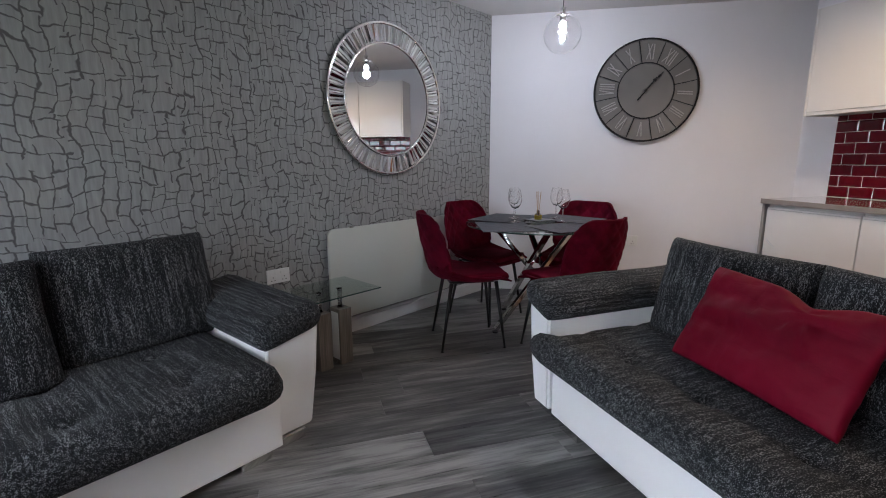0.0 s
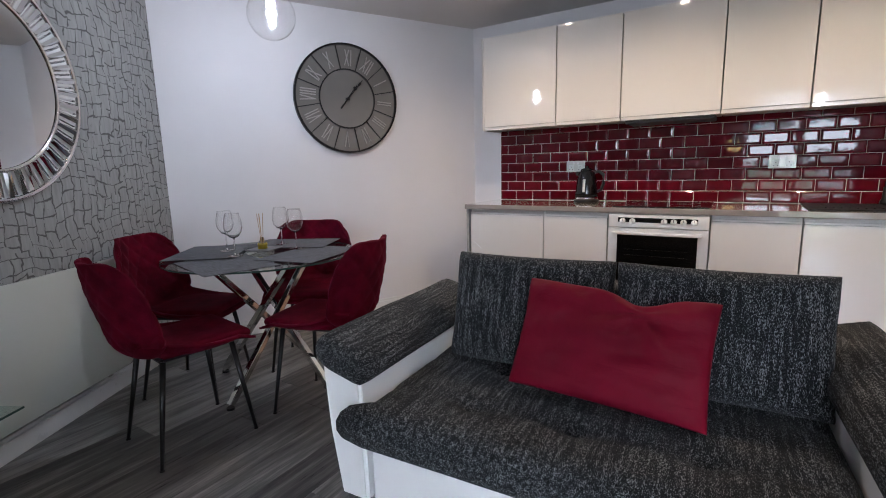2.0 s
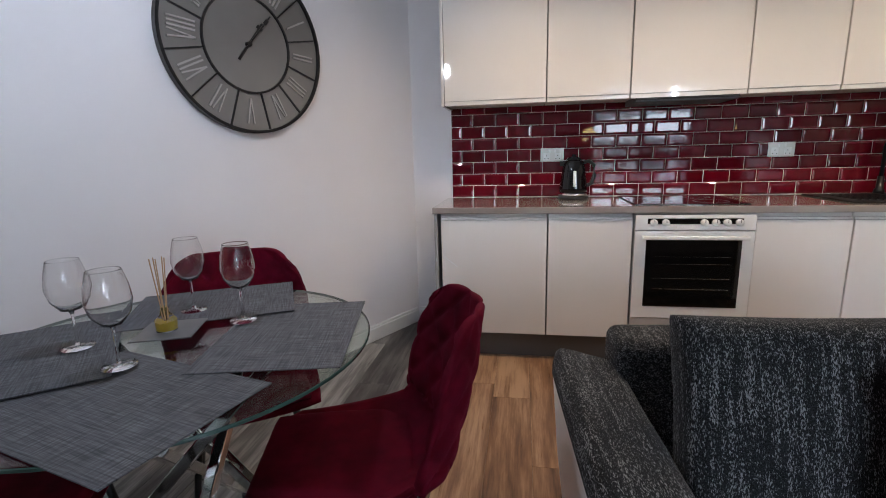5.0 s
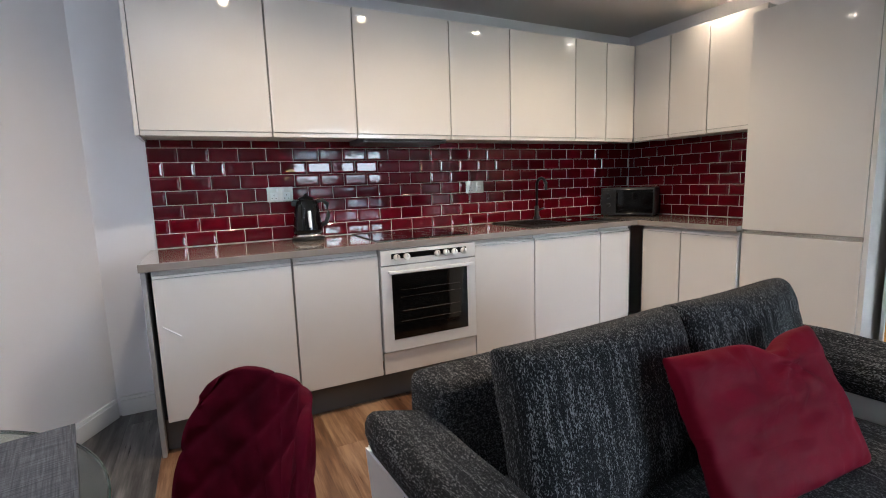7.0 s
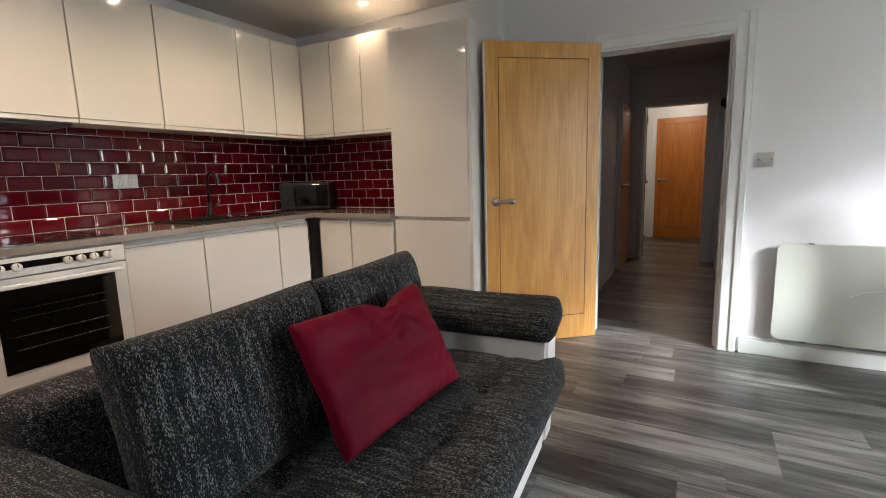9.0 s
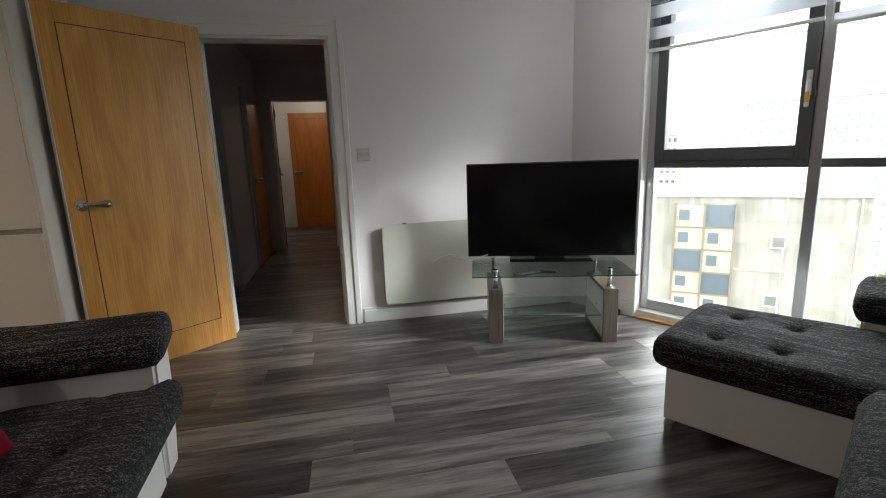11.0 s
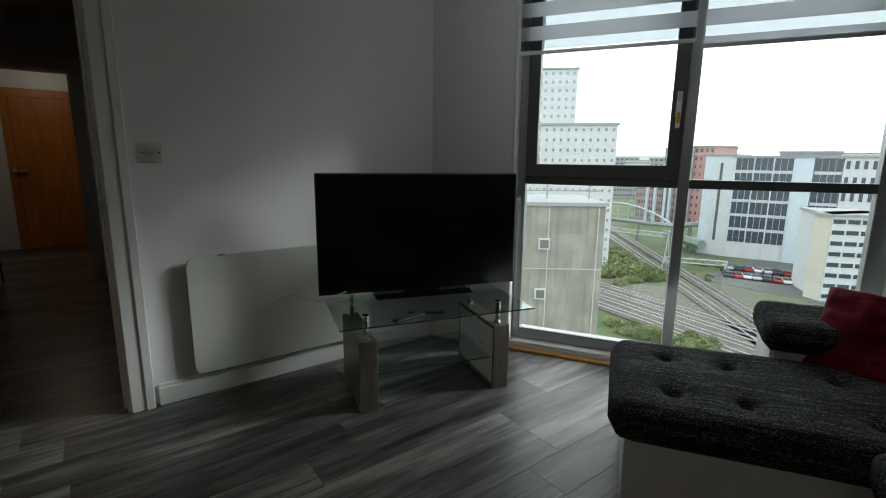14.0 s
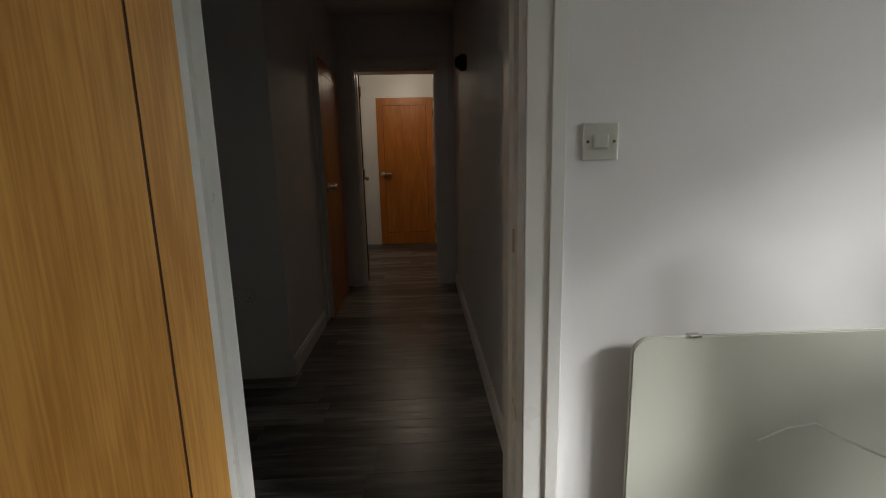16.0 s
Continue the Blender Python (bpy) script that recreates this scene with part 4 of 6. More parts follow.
part("gauge", box(-0.078, -0.066, -0.009, 0.009, 0.065, 0.155, 0.004, 2), switch_steel, kt, "silver water gauge", m=pose(-0.004, 0, 0, 0, 4, 0))
part("handle", tube([(0, -0.05, 0.205), (0, -0.085, 0.212), (0, -0.112, 0.19), (0, -0.115, 0.13), (0, -0.10, 0.085), (0, -0.07, 0.07)], 0.011, 10), black_plastic, kt, "", True)
part("spout", prism([(-0.02, 0.045), (0.02, 0.045), (0.0, 0.08)], 0.185, 0.214, 0.002), black_gloss, kt)

# microwave
mw = thing("microwave", "black microwave oven in the corner of the worktop", "microwave", (3.94, -0.93, 0.9125), 32)
mw.scale = (0.92, 0.92, 0.9)
part("body", box(-0.22, 0.22, -0.15, 0.15, 0.012, 0.25, 0.008, 2), black_plastic, mw)
for fx, fy in ((-0.19, -0.12), (0.19, -0.12), (-0.19, 0.12), (0.19, 0.12)):
    part("foot", rods(((fx, fy, 0), (fx, fy, 0.0118), 0.012), n=10), black_plastic, mw)
part("door_glass", box(-0.205, 0.09, 0.151, 0.157, 0.03, 0.235, 0.003, 2), dark_glass, mw)
part("control_panel", box(0.10, 0.212, 0.151, 0.156, 0.03, 0.235, 0.003, 2), black_plastic, mw)
for kz in (0.10, 0.18):
    part("knob", lathe([(0, 0), (0.02, 0), (0.018, 0.015), (0, 0.016)], 18, pose(0.156, 0.1562, kz, -90)), black_plastic, mw, "", True)
part("handle", box(0.078, 0.088, 0.158, 0.175, 0.06, 0.205, 0.004, 2), black_gloss, mw)

# wall units
for a, b, lab in ((1.822, 2.418, "wide cream gloss wall cabinet at the end of the row"), (1.362, 1.818, "narrow cream gloss wall cabinet next to the extractor"), (0.757, 1.358, "cream gloss wall cabinet over the hob, hiding the extractor"), (0.307, 0.753, "narrow cream gloss wall cabinet over the sink side"), (-0.258, 0.303, "cream gloss wall cabinet over the sink"), (-0.556, -0.262, "slim cream gloss wall cabinet near the corner"), (-0.846, -0.56, "cream gloss filler cabinet in the corner")):
    e = thing("wall_cabinet", lab, "cabinet", (0, 0, 0), 0, "wall cabinets")
    part("carcass", box(3.872, 4.19, a + 0.001, b - 0.001, 1.502, 2.195), carcass_white, e)
    part("door", box(3.851, 3.87, a + 0.002, b - 0.002, 1.517, 2.2, 0.002, 2), unit_gloss, e)
    part("grip_rail", box(3.857, 3.871, a + 0.001, b - 0.001, 1.492, 1.5165, 0.003, 2), unit_gloss, e)
    if b > 2.4:
        part("side_panel", box(3.853, 4.19, 2.4195, 2.438, 1.49, 2.2, 0.002, 1), unit_gloss, e)
for a, b in ((3.545, 3.849), (3.255, 3.541), (2.90, 3.251)):
    e = thing("wall_cabinet", "cream gloss wall cabinet of the short run beside the tall unit", "cabinet", (0, 0, 0), 0, "wall cabinets")
    part("carcass", box(a + 0.001, b - 0.001, -1.185, -0.868, 1.502, 2.195), carcass_white, e)
    part("door", box(a + 0.002, b - 0.002, -0.866, -0.847, 1.517, 2.2, 0.002, 2), unit_gloss, e)
    part("grip_rail", box(a + 0.001, b - 0.001, -0.867, -0.853, 1.492, 1.5165, 0.003, 2), unit_gloss, e)
ex = thing("extractor", "dark slim extractor hood built in under the wall cabinet", "extractor", (4.0, 1.057, 1.47), 0)
part("body", box(-0.13, 0.15, -0.27, 0.27, 0, 0.031, 0.004, 2), grey_plinth, ex)
part("front_lip", box(-0.142, -0.1302, -0.27, 0.27, 0.010, 0.026, 0.003, 2), black_plastic, ex)

tall = thing("tall_cabinet", "full-height cream gloss fridge freezer cabinet beside the door", "cabinet", (0, 0, 0), 0)
part("carcass", box(2.292, 2.872, -1.188, -0.682, 0.0, 2.105), carcass_white, tall)
part("upper_door", box(2.293, 2.871, -0.680, -0.660, 0.893, 2.108, 0.002, 2), unit_gloss, tall)
part("lower_door", box(2.293, 2.871, -0.680, -0.660, 0.163, 0.868, 0.002, 2), unit_gloss, tall)
part("grip_rail", box(2.293, 2.871, -0.681, -0.668, 0.8685, 0.8925, 0.003, 2), nickel, tall)
part("side_panel", box(2.270, 2.2915, -1.188, -0.664, 0.0, 2.112, 0.001, 1), unit_gloss, tall)

# downlights
for dx, dy in DOWNLIGHTS:
    e = thing("downlight", "small recessed warm white ceiling downlight", "downlight", (dx, dy, CEIL), 0, "downlights")
    part("ring", lathe([(0.030, -0.001), (0.043, -0.001), (0.042, -0.006), (0.032, -0.008), (0.030, -0.001)], 28), white_plastic, e, "", True)
    part("lens", lathe([(0, -0.002), (0.029, -0.002), (0.029, -0.004), (0, -0.004)], 24), spot_glow, e)


# pendants


def pendant(at, lit, label):
    x, y, z = at
    e = thing("pendant_light", label, "pendant light", (x, y, z), 0, "pendant lights")
    prof = [(0.118 * math.sin(a), 0.118 * math.cos(a)) for a in [math.pi * (0.12 + 0.88 * k / 18) for k in range(19)]]
    g = part("globe", lathe(prof, 36), globe_glass, e, "clear glass globe shade", True)
    g.visible_shadow = False
    part("cap", lathe([(0, 0.106), (0.045, 0.106), (0.045, 0.114), (0.018, 0.12), (0.018, 0.155), (0, 0.16)], 24), chrome, e, "", True)
    part("flex", rods(((0, 0, 0.155), (0, 0, CEIL - z - 0.022), 0.003), n=8), black_metal, e)
    part("ceiling_rose", lathe([(0, CEIL - z - 0.022), (0.045, CEIL - z - 0.022), (0.05, CEIL - z - 0.001), (0, CEIL - z - 0.001)], 28), chrome, e, "", True)
    part("holder", lathe([(0, 0.075), (0.02, 0.075), (0.022, 0.1055), (0, 0.1058)], 20), chrome, e)
    part("bulb", lathe([(0, 0.026), (0.015, 0.031), (0.022, 0.046), (0.018, 0.066), (0, 0.0745)], 20), bulb_glow, e, "", True)
    # added glowing bead, stands in for the bulb's reflection in the globe
    part("bulb_reflection", lathe([(0, -0.038), (0.011, -0.034), (0.015, -0.026), (0.011, -0.017), (0, -0.014)], 20), bulb_glow, e, "", True)
    return e


pendant((2.03, 2.68, 1.975), True, "clear glass globe pendant with a lit bulb over the dining table")
pendant((-0.755, -0.195, 1.985), True, "clear glass globe pendant light hanging near the window")
bulb_light("pendant_lamp", (-0.755, -0.195, 1.93), 3, (0.93, 0.95, 1.0), 0.03)

# ---- sofas ----


def chrome_foot(parent, x, y, w=0.16, turn=0):
    part("foot", box(-w / 2, w / 2, -0.02, 0.02, 0, 0.045, 0.008, 3), chrome, parent, "chrome foot", False, pose(x, y, 0, 0, 0, turn))


def arm(parent, x0, x1, y0, y1, z_top, lean, pad_t=0.10, flare=0.0):
    """A white arm whose outer side leans out towards its top; x0..x1 across, y0..y1 from front to back, lean the outer side's sign."""
    bm = bmesh.new()
    o = 1 if lean > 0 else -1
    xo, xi = (x1, x0) if o > 0 else (x0, x1)
    ob_, it = xo - o * 0.035, xi
    prof = [(xi, 0.05), (ob_ - o * 0.012, 0.05), (xo - o * 0.018, 0.30), (xo, z_top - pad_t), (xi, z_top - pad_t - 0.05)]
    rows = []
    for y, s in ((y0 + 0.03, 0.0), (y0, 0.012), (y1, 0.0)):
        rows.append([bm.verts.new((px, y + (0.012 if s == 0.012 and pz < 0.2 else 0) - (flare if pz > 0.35 and y < y1 else 0) * (pz - 0.3), pz)) for px, pz in prof])
    rows = rows[1:]
    n = len(prof)
    for a, b in zip(rows, rows[1:]):
        for i in range(n):
            bm.faces.new((a[i], a[(i + 1) % n], b[(i + 1) % n], b[i]))
    bm.faces.new(rows[0][::-1])
    bm.faces.new(rows[-1])
    bmesh.ops.recalc_face_normals(bm, faces=bm.faces)
    bmesh.ops.bevel(bm, geom=list(bm.edges), offset=0.012, segments=3, affect="EDGES")
    part("arm", bm, white_leather, parent, "white leather arm")
    pad = padded(min(xo + o * 0.012, xi - o * 0.035), max(xo + o * 0.012, xi - o * 0.035), y0 - 0.035, y1, z_top - pad_t - 0.02, z_top, 0.045, (), 12, 30, x0)
    for v in pad.verts:
        k = (v.co.x - xi) / (xo - xi)
        v.co.z -= 0.045 * (1 - k)
    part("arm_pad", pad, fabric, parent, "black flecked fabric arm pad", True)


def back_cushion(parent, x, y, z, w, h, t, tilt, seed, turn=0):
    bm = cushion(w, h, t, 1.55, 30, seed, (), 0.035)
    m = pose(x, y, z, 90 - tilt, 0, turn)
    e = part("back_cushion", bm, fabric, parent, "black and grey flecked back cushion", True, m)
    return e


def sofa_two():
    e = thing("sofa", "two-seat white leather and black flecked sofa facing away from the kitchen", "sofa", (1.455, 0.965, 0), -86.2)
    hw = 0.835
    part("base", box(-hw + 0.19, hw - 0.19, 0.015, 0.90, 0.05, 0.31, 0.008, 2), white_leather, e, "white leather base")
    arm(e, -hw, -hw + 0.165, 0.0, 0.93, 0.655, -1)
    arm(e, hw - 0.165, hw, 0.0, 0.93, 0.655, 1)
    seat = padded(-hw + 0.16, hw - 0.16, -0.075, 0.80, 0.285, 0.435, 0.072, [(-0.33, 0.16), (0.0, 0.16), (0.33, 0.16), (-0.33, 0.46), (0.0, 0.46), (0.33, 0.46)], 60, 44, 3)
    for v in seat.verts:
        k = min(1.0, max(0.0, (0.03 - v.co.y) / 0.05))
        v.co.x += math.copysign(0.09 * k * max(0.0, (abs(v.co.x) - 0.45) / 0.22), v.co.x)
        if v.co.z > 0.40:
            v.co.z -= 0.008 * math.exp(-((v.co.y - 0.16) / 0.03) ** 2) + 0.008 * math.exp(-((v.co.y - 0.46) / 0.03) ** 2)
    part("seat", seat, fabric, e, "black flecked fabric seat with sunk buttons", True)
    part("backrest", box(-hw + 0.16, hw - 0.16, 0.80, 0.985, 0.06, 0.70, 0.045, 4), fabric, e, "", True)
    back_cushion(e, -0.288, 0.60, 0.625, 0.63, 0.44, 0.19, 14, 1.2)
    back_cushion(e, 0.352, 0.60, 0.625, 0.64, 0.44, 0.19, 14, 4.7)
    for sx in (-hw + 0.10, hw - 0.10):
        chrome_foot(e, sx, 0.07, 0.12)
        chrome_foot(e, sx, 0.86, 0.12)
    for sx in (-hw + 0.30, hw - 0.30):
        chrome_foot(e, sx, 0.05, 0.14)
    return e


def scatter_cushion(label, m, w, h, t, seed, chop=1.0):
    """A soft pillow with a chop in its upper edge and folds that run out from it."""
    bm = cushion(w, h, t, 1.25, 64, seed, (), 0.035)
    for v in bm.verts:
        x, y = v.co.x / w, v.co.y / h
        side = 1 if v.co.z > 0 else -1
        rim = max(0.0, 1 - (2 * x) ** 6) * max(0.0, 1 - (2 * y) ** 6)
        top_k = max(0.0, (y + 0.1) / 0.6) * chop
        v.co.y -= 0.040 * math.exp(-((x - 0.14) / 0.13) ** 2) * top_k
        r, a = math.hypot(v.co.x - 0.14 * w, v.co.y - 0.30 * h), math.atan2(v.co.y - 0.30 * h, v.co.x - 0.14 * w)
        v.co.z += side * rim * chop * 0.010 * math.sin(7 * a + 1.5) * math.exp(-(r / 0.13) ** 2)
        v.co.z += side * rim * 0.020 * (0.3 + 0.7 * chop) * noise.noise(Vector((v.co.x * 5 + seed, v.co.y * 17, seed)))
        v.co.z -= side * rim * 0.004 * math.exp(-((x + 0.17) / 0.012) ** 2)
    ob = put("scatter_cushion", bm, satin_red, None, "", True)
    ob.matrix_world = m
    return tagged(ob, label, "cushion")


def frame_from(tl, tr, bl, w, h):
    """A pose whose x runs from tl to tr and whose y runs from bl to tl; its middle is theirs."""
    tl, tr, bl = Vector(tl), Vector(tr), Vector(bl)
    x = (tr - tl).normalized()
    y = (tl - bl)
    y = (y - y.dot(x) * x).normalized()
    z = x.cross(y)
    c = (tr + bl) / 2
    return Matrix(((x.x, y.x, z.x, c.x), (x.y, y.y, z.y, c.y), (x.z, y.z, z.z, c.z), (0, 0, 0, 1)))


sofa_two()
scatter_cushion("plain dark red oblong scatter cushion lying across the two-seat sofa", frame_from((1.91, 1.235, 0.785), (1.905, 0.63, 0.765), (1.74, 1.25, 0.47), 0.6, 0.37), 0.60, 0.375, 0.10, 2.0)


def corner_sofa():
    """Local x runs towards the window, y out into the room; the origin is the foot of the arm's outer front edge."""
    e = new("corner_sofa")
    ax, ay = Vector((-0.839, -0.545, 0)), Vector((0.545, -0.839, 0))
    e.matrix_world = Matrix(((ax.x, -ay.x, 0, 0.40), (ax.y, -ay.y, 0, 1.86), (0, 0, 1, 0), (0, 0, 0, 1)))
    tagged(e, "white leather and grey flecked corner sofa against the crackle wallpaper", "sofa")
    part("base", box(0.20, 1.50, -0.045, 0.66, 0.05, 0.30, 0.008, 2), white_leather, e, "white leather base")
    part("chaise_base", box(1.502, 2.10, -0.765, 0.60, 0.05, 0.30, 0.008, 2), white_leather, e, "white leather base")
    arm(e, -0.03, 0.22, 0.0, 0.80, 0.615, -1)
    arm(e, 2.11, 2.33, -0.215, 0.60, 0.60, 1)
    t1 = [(0.52, 0.02), (0.86, 0.02), (1.20, 0.02), (0.52, 0.34), (0.86, 0.34), (1.20, 0.34)]
    part("seat", padded(0.215, 1.475, -0.165, 0.64, 0.285, 0.445, 0.075, t1, 64, 46, 5), fabric, e, "flecked fabric seat with sunk buttons", True)
    t2 = [(1.62, -0.62), (1.93, -0.62), (1.62, -0.40), (1.93, -0.40), (1.62, -0.05), (1.93, -0.05), (1.62, 0.3), (1.93, 0.3)]
    part("chaise", padded(1.432, 2.11, -0.825, 0.56, 0.285, 0.425, 0.07, t2, 40, 90, 8), fabric, e, "flecked fabric chaise with sunk buttons", True)
    part("backrest", prism([(0.19, 0.68), (2.14, 0.53), (2.14, 0.62), (0.19, 0.80)], 0.06, 0.64), fabric, e, "", True)
    for cx, cy, cz, tilt, sd, tn in ((0.48, 0.555, 0.64, 16, 1.0, -4), (1.10, 0.42, 0.63, 18, 2.2, -6), (1.72, 0.335, 0.565, 27, 3.4, -5)):
        back_cushion(e, cx, cy, cz, 0.62, 0.47, 0.19, tilt, sd, tn)
    for fx, fy in ((0.12, 0.03), (0.30, 0.0), (1.56, -0.74), (2.05, -0.74), (0.12, 0.7), (2.2, 0.5), (1.3, 0.5)):
        chrome_foot(e, fx, fy, 0.13)
    return e


corner_sofa()
scatter_cushion("dark red scatter cushion leaning on the corner sofa by the window", frame_from((-1.49, 0.66, 0.655), (-1.46, 1.12, 0.655), (-1.33, 0.69, 0.405), 0.5, 0.4), 0.57, 0.37, 0.10, 6.0, 0.1)

# ---- dining ----


def dining_chair(at, turn, label):
    """A velvet shell chair that faces along x, on four black legs."""
    e = thing("dining_chair", label, "chair", (at[0], at[1], 0), turn, "chairs round the dining table")

    def shell(u, v):
        a = 2 * u - 1
        if v < 0.45:
            t = v / 0.45
            x = 0.24 - 0.40 * t
            z = 0.465 - 0.022 * math.sin(math.pi * t) + 0.05 * abs(a) ** 3 * (0.3 + t)
            w = 0.215 + 0.02 * math.sin(math.pi * t)
            z -= 0.05 * max(0, 0.18 - t) / 0.18 * 0.6
        elif v < 0.62:
            t = (v - 0.45) / 0.17
            an = t * math.radians(74)
            x = -0.16 - 0.085 * math.sin(an)
            z = 0.465 + 0.085 * (1 - math.cos(an)) + 0.05 * abs(a) ** 3 * 1.3
            w = 0.227 + 0.018 * t
        else:
            t = (v - 0.62) / 0.38
            x = -0.242 - 0.085 * t
            z = 0.527 + 0.340 * t + 0.028 * t * t * abs(a) ** 2.5 - 0.085 * t ** 3 * abs(a) ** 6
            w = 0.243 + 0.014 * math.sin(math.pi * t) - 0.040 * t ** 3
        y = w * a
        x += 0.10 * abs(a) ** 2.0 * (0 if v < 0.4 else min(1, (v - 0.4) / 0.25))
        return Vector((x, y, z))

    nu, nv = 48, 100
    bm = bmesh.new()
    S = 0.021
    pts = [[shell(i / nu, j / nv) for j in range(nv + 1)] for i in range(nu + 1)]
    norm = [[None] * (nv + 1) for _ in range(nu + 1)]
    for i in range(nu + 1):
        for j in range(nv + 1):
            du = pts[min(i + 1, nu)][j] - pts[max(i - 1, 0)][j]
            dv = pts[i][min(j + 1, nv)] - pts[i][max(j - 1, 0)]
            norm[i][j] = dv.cross(du).normalized()
    up, dn = {}, {}
    for i in range(nu + 1):
        for j in range(nv + 1):
            e_ = min(1.0, 4.0 * min(i, nu - i) / nu + 0.25, 5 * min(j, nv - j) / nv + 0.25)
            back = max(0.0, (j / nv - 0.55) / 0.45)
            q = 0.0
            if back > 0:
                a_, b_ = (i / nu) * 9.0, (j / nv) * 15.0
                q = min(1.0, back * 8) * (0.015 * (min(abs(math.sin(math.pi * (a_ + b_) / 2)), abs(math.sin(math.pi * (a_ - b_) / 2)))) ** 0.45 - 0.008)
            up[i, j] = bm.verts.new(pts[i][j] + norm[i][j] * (S * e_ * 0.9 + 0.6 * q))
            dn[i, j] = bm.verts.new(pts[i][j] - norm[i][j] * (S * e_ + 0.9 * q))
    for i in range(nu):
        for j in range(nv):
            bm.faces.new((up[i, j], up[i + 1, j], up[i + 1, j + 1], up[i, j + 1]))
            bm.faces.new((dn[i, j], dn[i, j + 1], dn[i + 1, j + 1], dn[i + 1, j]))
    rim = [(i, 0) for i in range(nu)] + [(nu, j) for j in range(nv)] + [(i, nv) for i in range(nu, 0, -1)] + [(0, j) for j in range(nv, 0, -1)]
    for k in range(len(rim)):
        p, q = rim[k], rim[(k + 1) % len(rim)]
        bm.faces.new((up[p], dn[p], dn[q], up[q]))
    bmesh.ops.recalc_face_normals(bm, faces=bm.faces)
    part("shell", bm, velvet_red, e, "quilted dark red velvet seat shell", True)
    pad = padded(-0.15, 0.235, -0.195, 0.195, 0.455, 0.492, 0.018, (), 14, 14, 2)
    part("seat_pad", pad, velvet_red, e, "", True)
    part("under_frame", box(-0.14, 0.15, -0.13, 0.13, 0.425, 0.440, 0.004, 1), black_metal, e)
    for sx, sy in ((0.16, 0.14), (0.16, -0.14), (-0.13, 0.14), (-0.13, -0.14)):
        fx = sx + (0.05 if sx > 0 else -0.07)
        fy = sy * 1.38
        leg = part("leg", rod(bmesh.new(), (fx, fy, 0.006), (sx, sy, 0.434), 0.0085, 0.0125, 12), black_metal, e, "", True)
        part("foot_cap", rods(((fx, fy, 0), (fx, fy, 0.0058), 0.010), n=10), black_plastic, leg)
    return e


dining_chair((1.405, 2.70), -7, "dark red velvet dining chair standing beside the glass side table")
dining_chair((1.97, 2.37), 106, "dark red quilted velvet dining chair beside the sofa arm")
dining_chair((1.73, 3.18), -62, "dark red velvet dining chair against the panel heater")
dining_chair((2.33, 2.90), 214, "dark red velvet dining chair below the wall clock")

TC = (1.985, 2.85)
table = thing("dining_table", "round clear glass dining table on crossed chrome legs", "table", (*TC, 0), 0)
top = part("tabletop", lathe([(0, 0.74), (0.50, 0.74), (0.502, 0.745), (0.50, 0.75), (0, 0.75)], 72), table_glass, table, "clear glass top")
part("glass_rim", lathe([(0.5022, 0.7405), (0.5045, 0.742), (0.5045, 0.748), (0.5022, 0.7495), (0.5022, 0.7405)], 72), glass_edge, table)
for a in (11, 98, 191, 278):
    r = radians(a)
    foot = Vector((0.36 * math.cos(r), 0.36 * math.sin(r), 0.022))
    r2 = radians(a + 165)
    head = Vector((0.29 * math.cos(r2), 0.29 * math.sin(r2), 0.728))
    side = Vector((-math.sin(r), math.cos(r), 0)) * 0.03
    bm = bmesh.new()
    d = (head + side) - (foot + side)
    m = Matrix.Translation((head + foot) / 2 + side) @ d.to_track_quat("Z", "Y").to_matrix().to_4x4()
    block(bm, -0.016, 0.016, -0.016, 0.016, -d.length / 2, d.length / 2, 0.004, 2, m)
    lg = part("leg", bm, chrome, table)
    part("foot_pad", rods(((*(foot + side).xy, 0), (*(foot + side).xy, 0.012), 0.02), n=16), black_plastic, lg)
    part("suction_pad", rods(((*(head + side).xy, 0.729), (*(head + side).xy, 0.7395), 0.018), n=16), chrome, lg)

mat_grey = material("woven_mat_grey", (0.12, 0.125, 0.135), 0.8)
nm_ = Net(mat_grey)
v_ = nm_.coords()
wa = nm_.noise(nm_.add("ShaderNodeMapping", {"Vector": v_, "Scale": (12, 260, 1)}).outputs[0], 1.0, 3)
wb = nm_.noise(nm_.add("ShaderNodeMapping", {"Vector": v_, "Scale": (260, 12, 1)}).outputs[0], 1.0, 3)
wc = nm_.add("ShaderNodeMath", {0: wa, 1: wb}, operation="MULTIPLY").outputs[0]
nm_.colour(nm_.ramp(wc, [(0.15, (0.032, 0.033, 0.039)), (0.4, (0.125, 0.13, 0.146))]))
nm_.bump(wc, 0.5, 0.001)
TOPZ = 0.7505
for k, (px, py, a) in enumerate(((1.69, 2.75, 76), (2.08, 2.575, 12), (1.85, 3.13, 40), (2.27, 2.93, 118))):
    ob = thing("placemat", "dark grey woven oblong placemat on the glass table", "placemat", (px, py, TOPZ + 0.0005 + 0.0032 * k), a, "placemats")
    part("weave", box(-0.232, 0.232, -0.167, 0.167, 0, 0.0024), mat_grey, ob)
    for x0, x1, y0, y1 in ((-0.24, 0.24, -0.175, -0.1672), (-0.24, 0.24, 0.1672, 0.175), (-0.24, -0.2322, -0.167, 0.167), (0.2322, 0.24, -0.167, 0.167)):
        part("hem", box(x0, x1, y0, y1, 0, 0.0028, 0.0008, 1), mat_grey, ob)


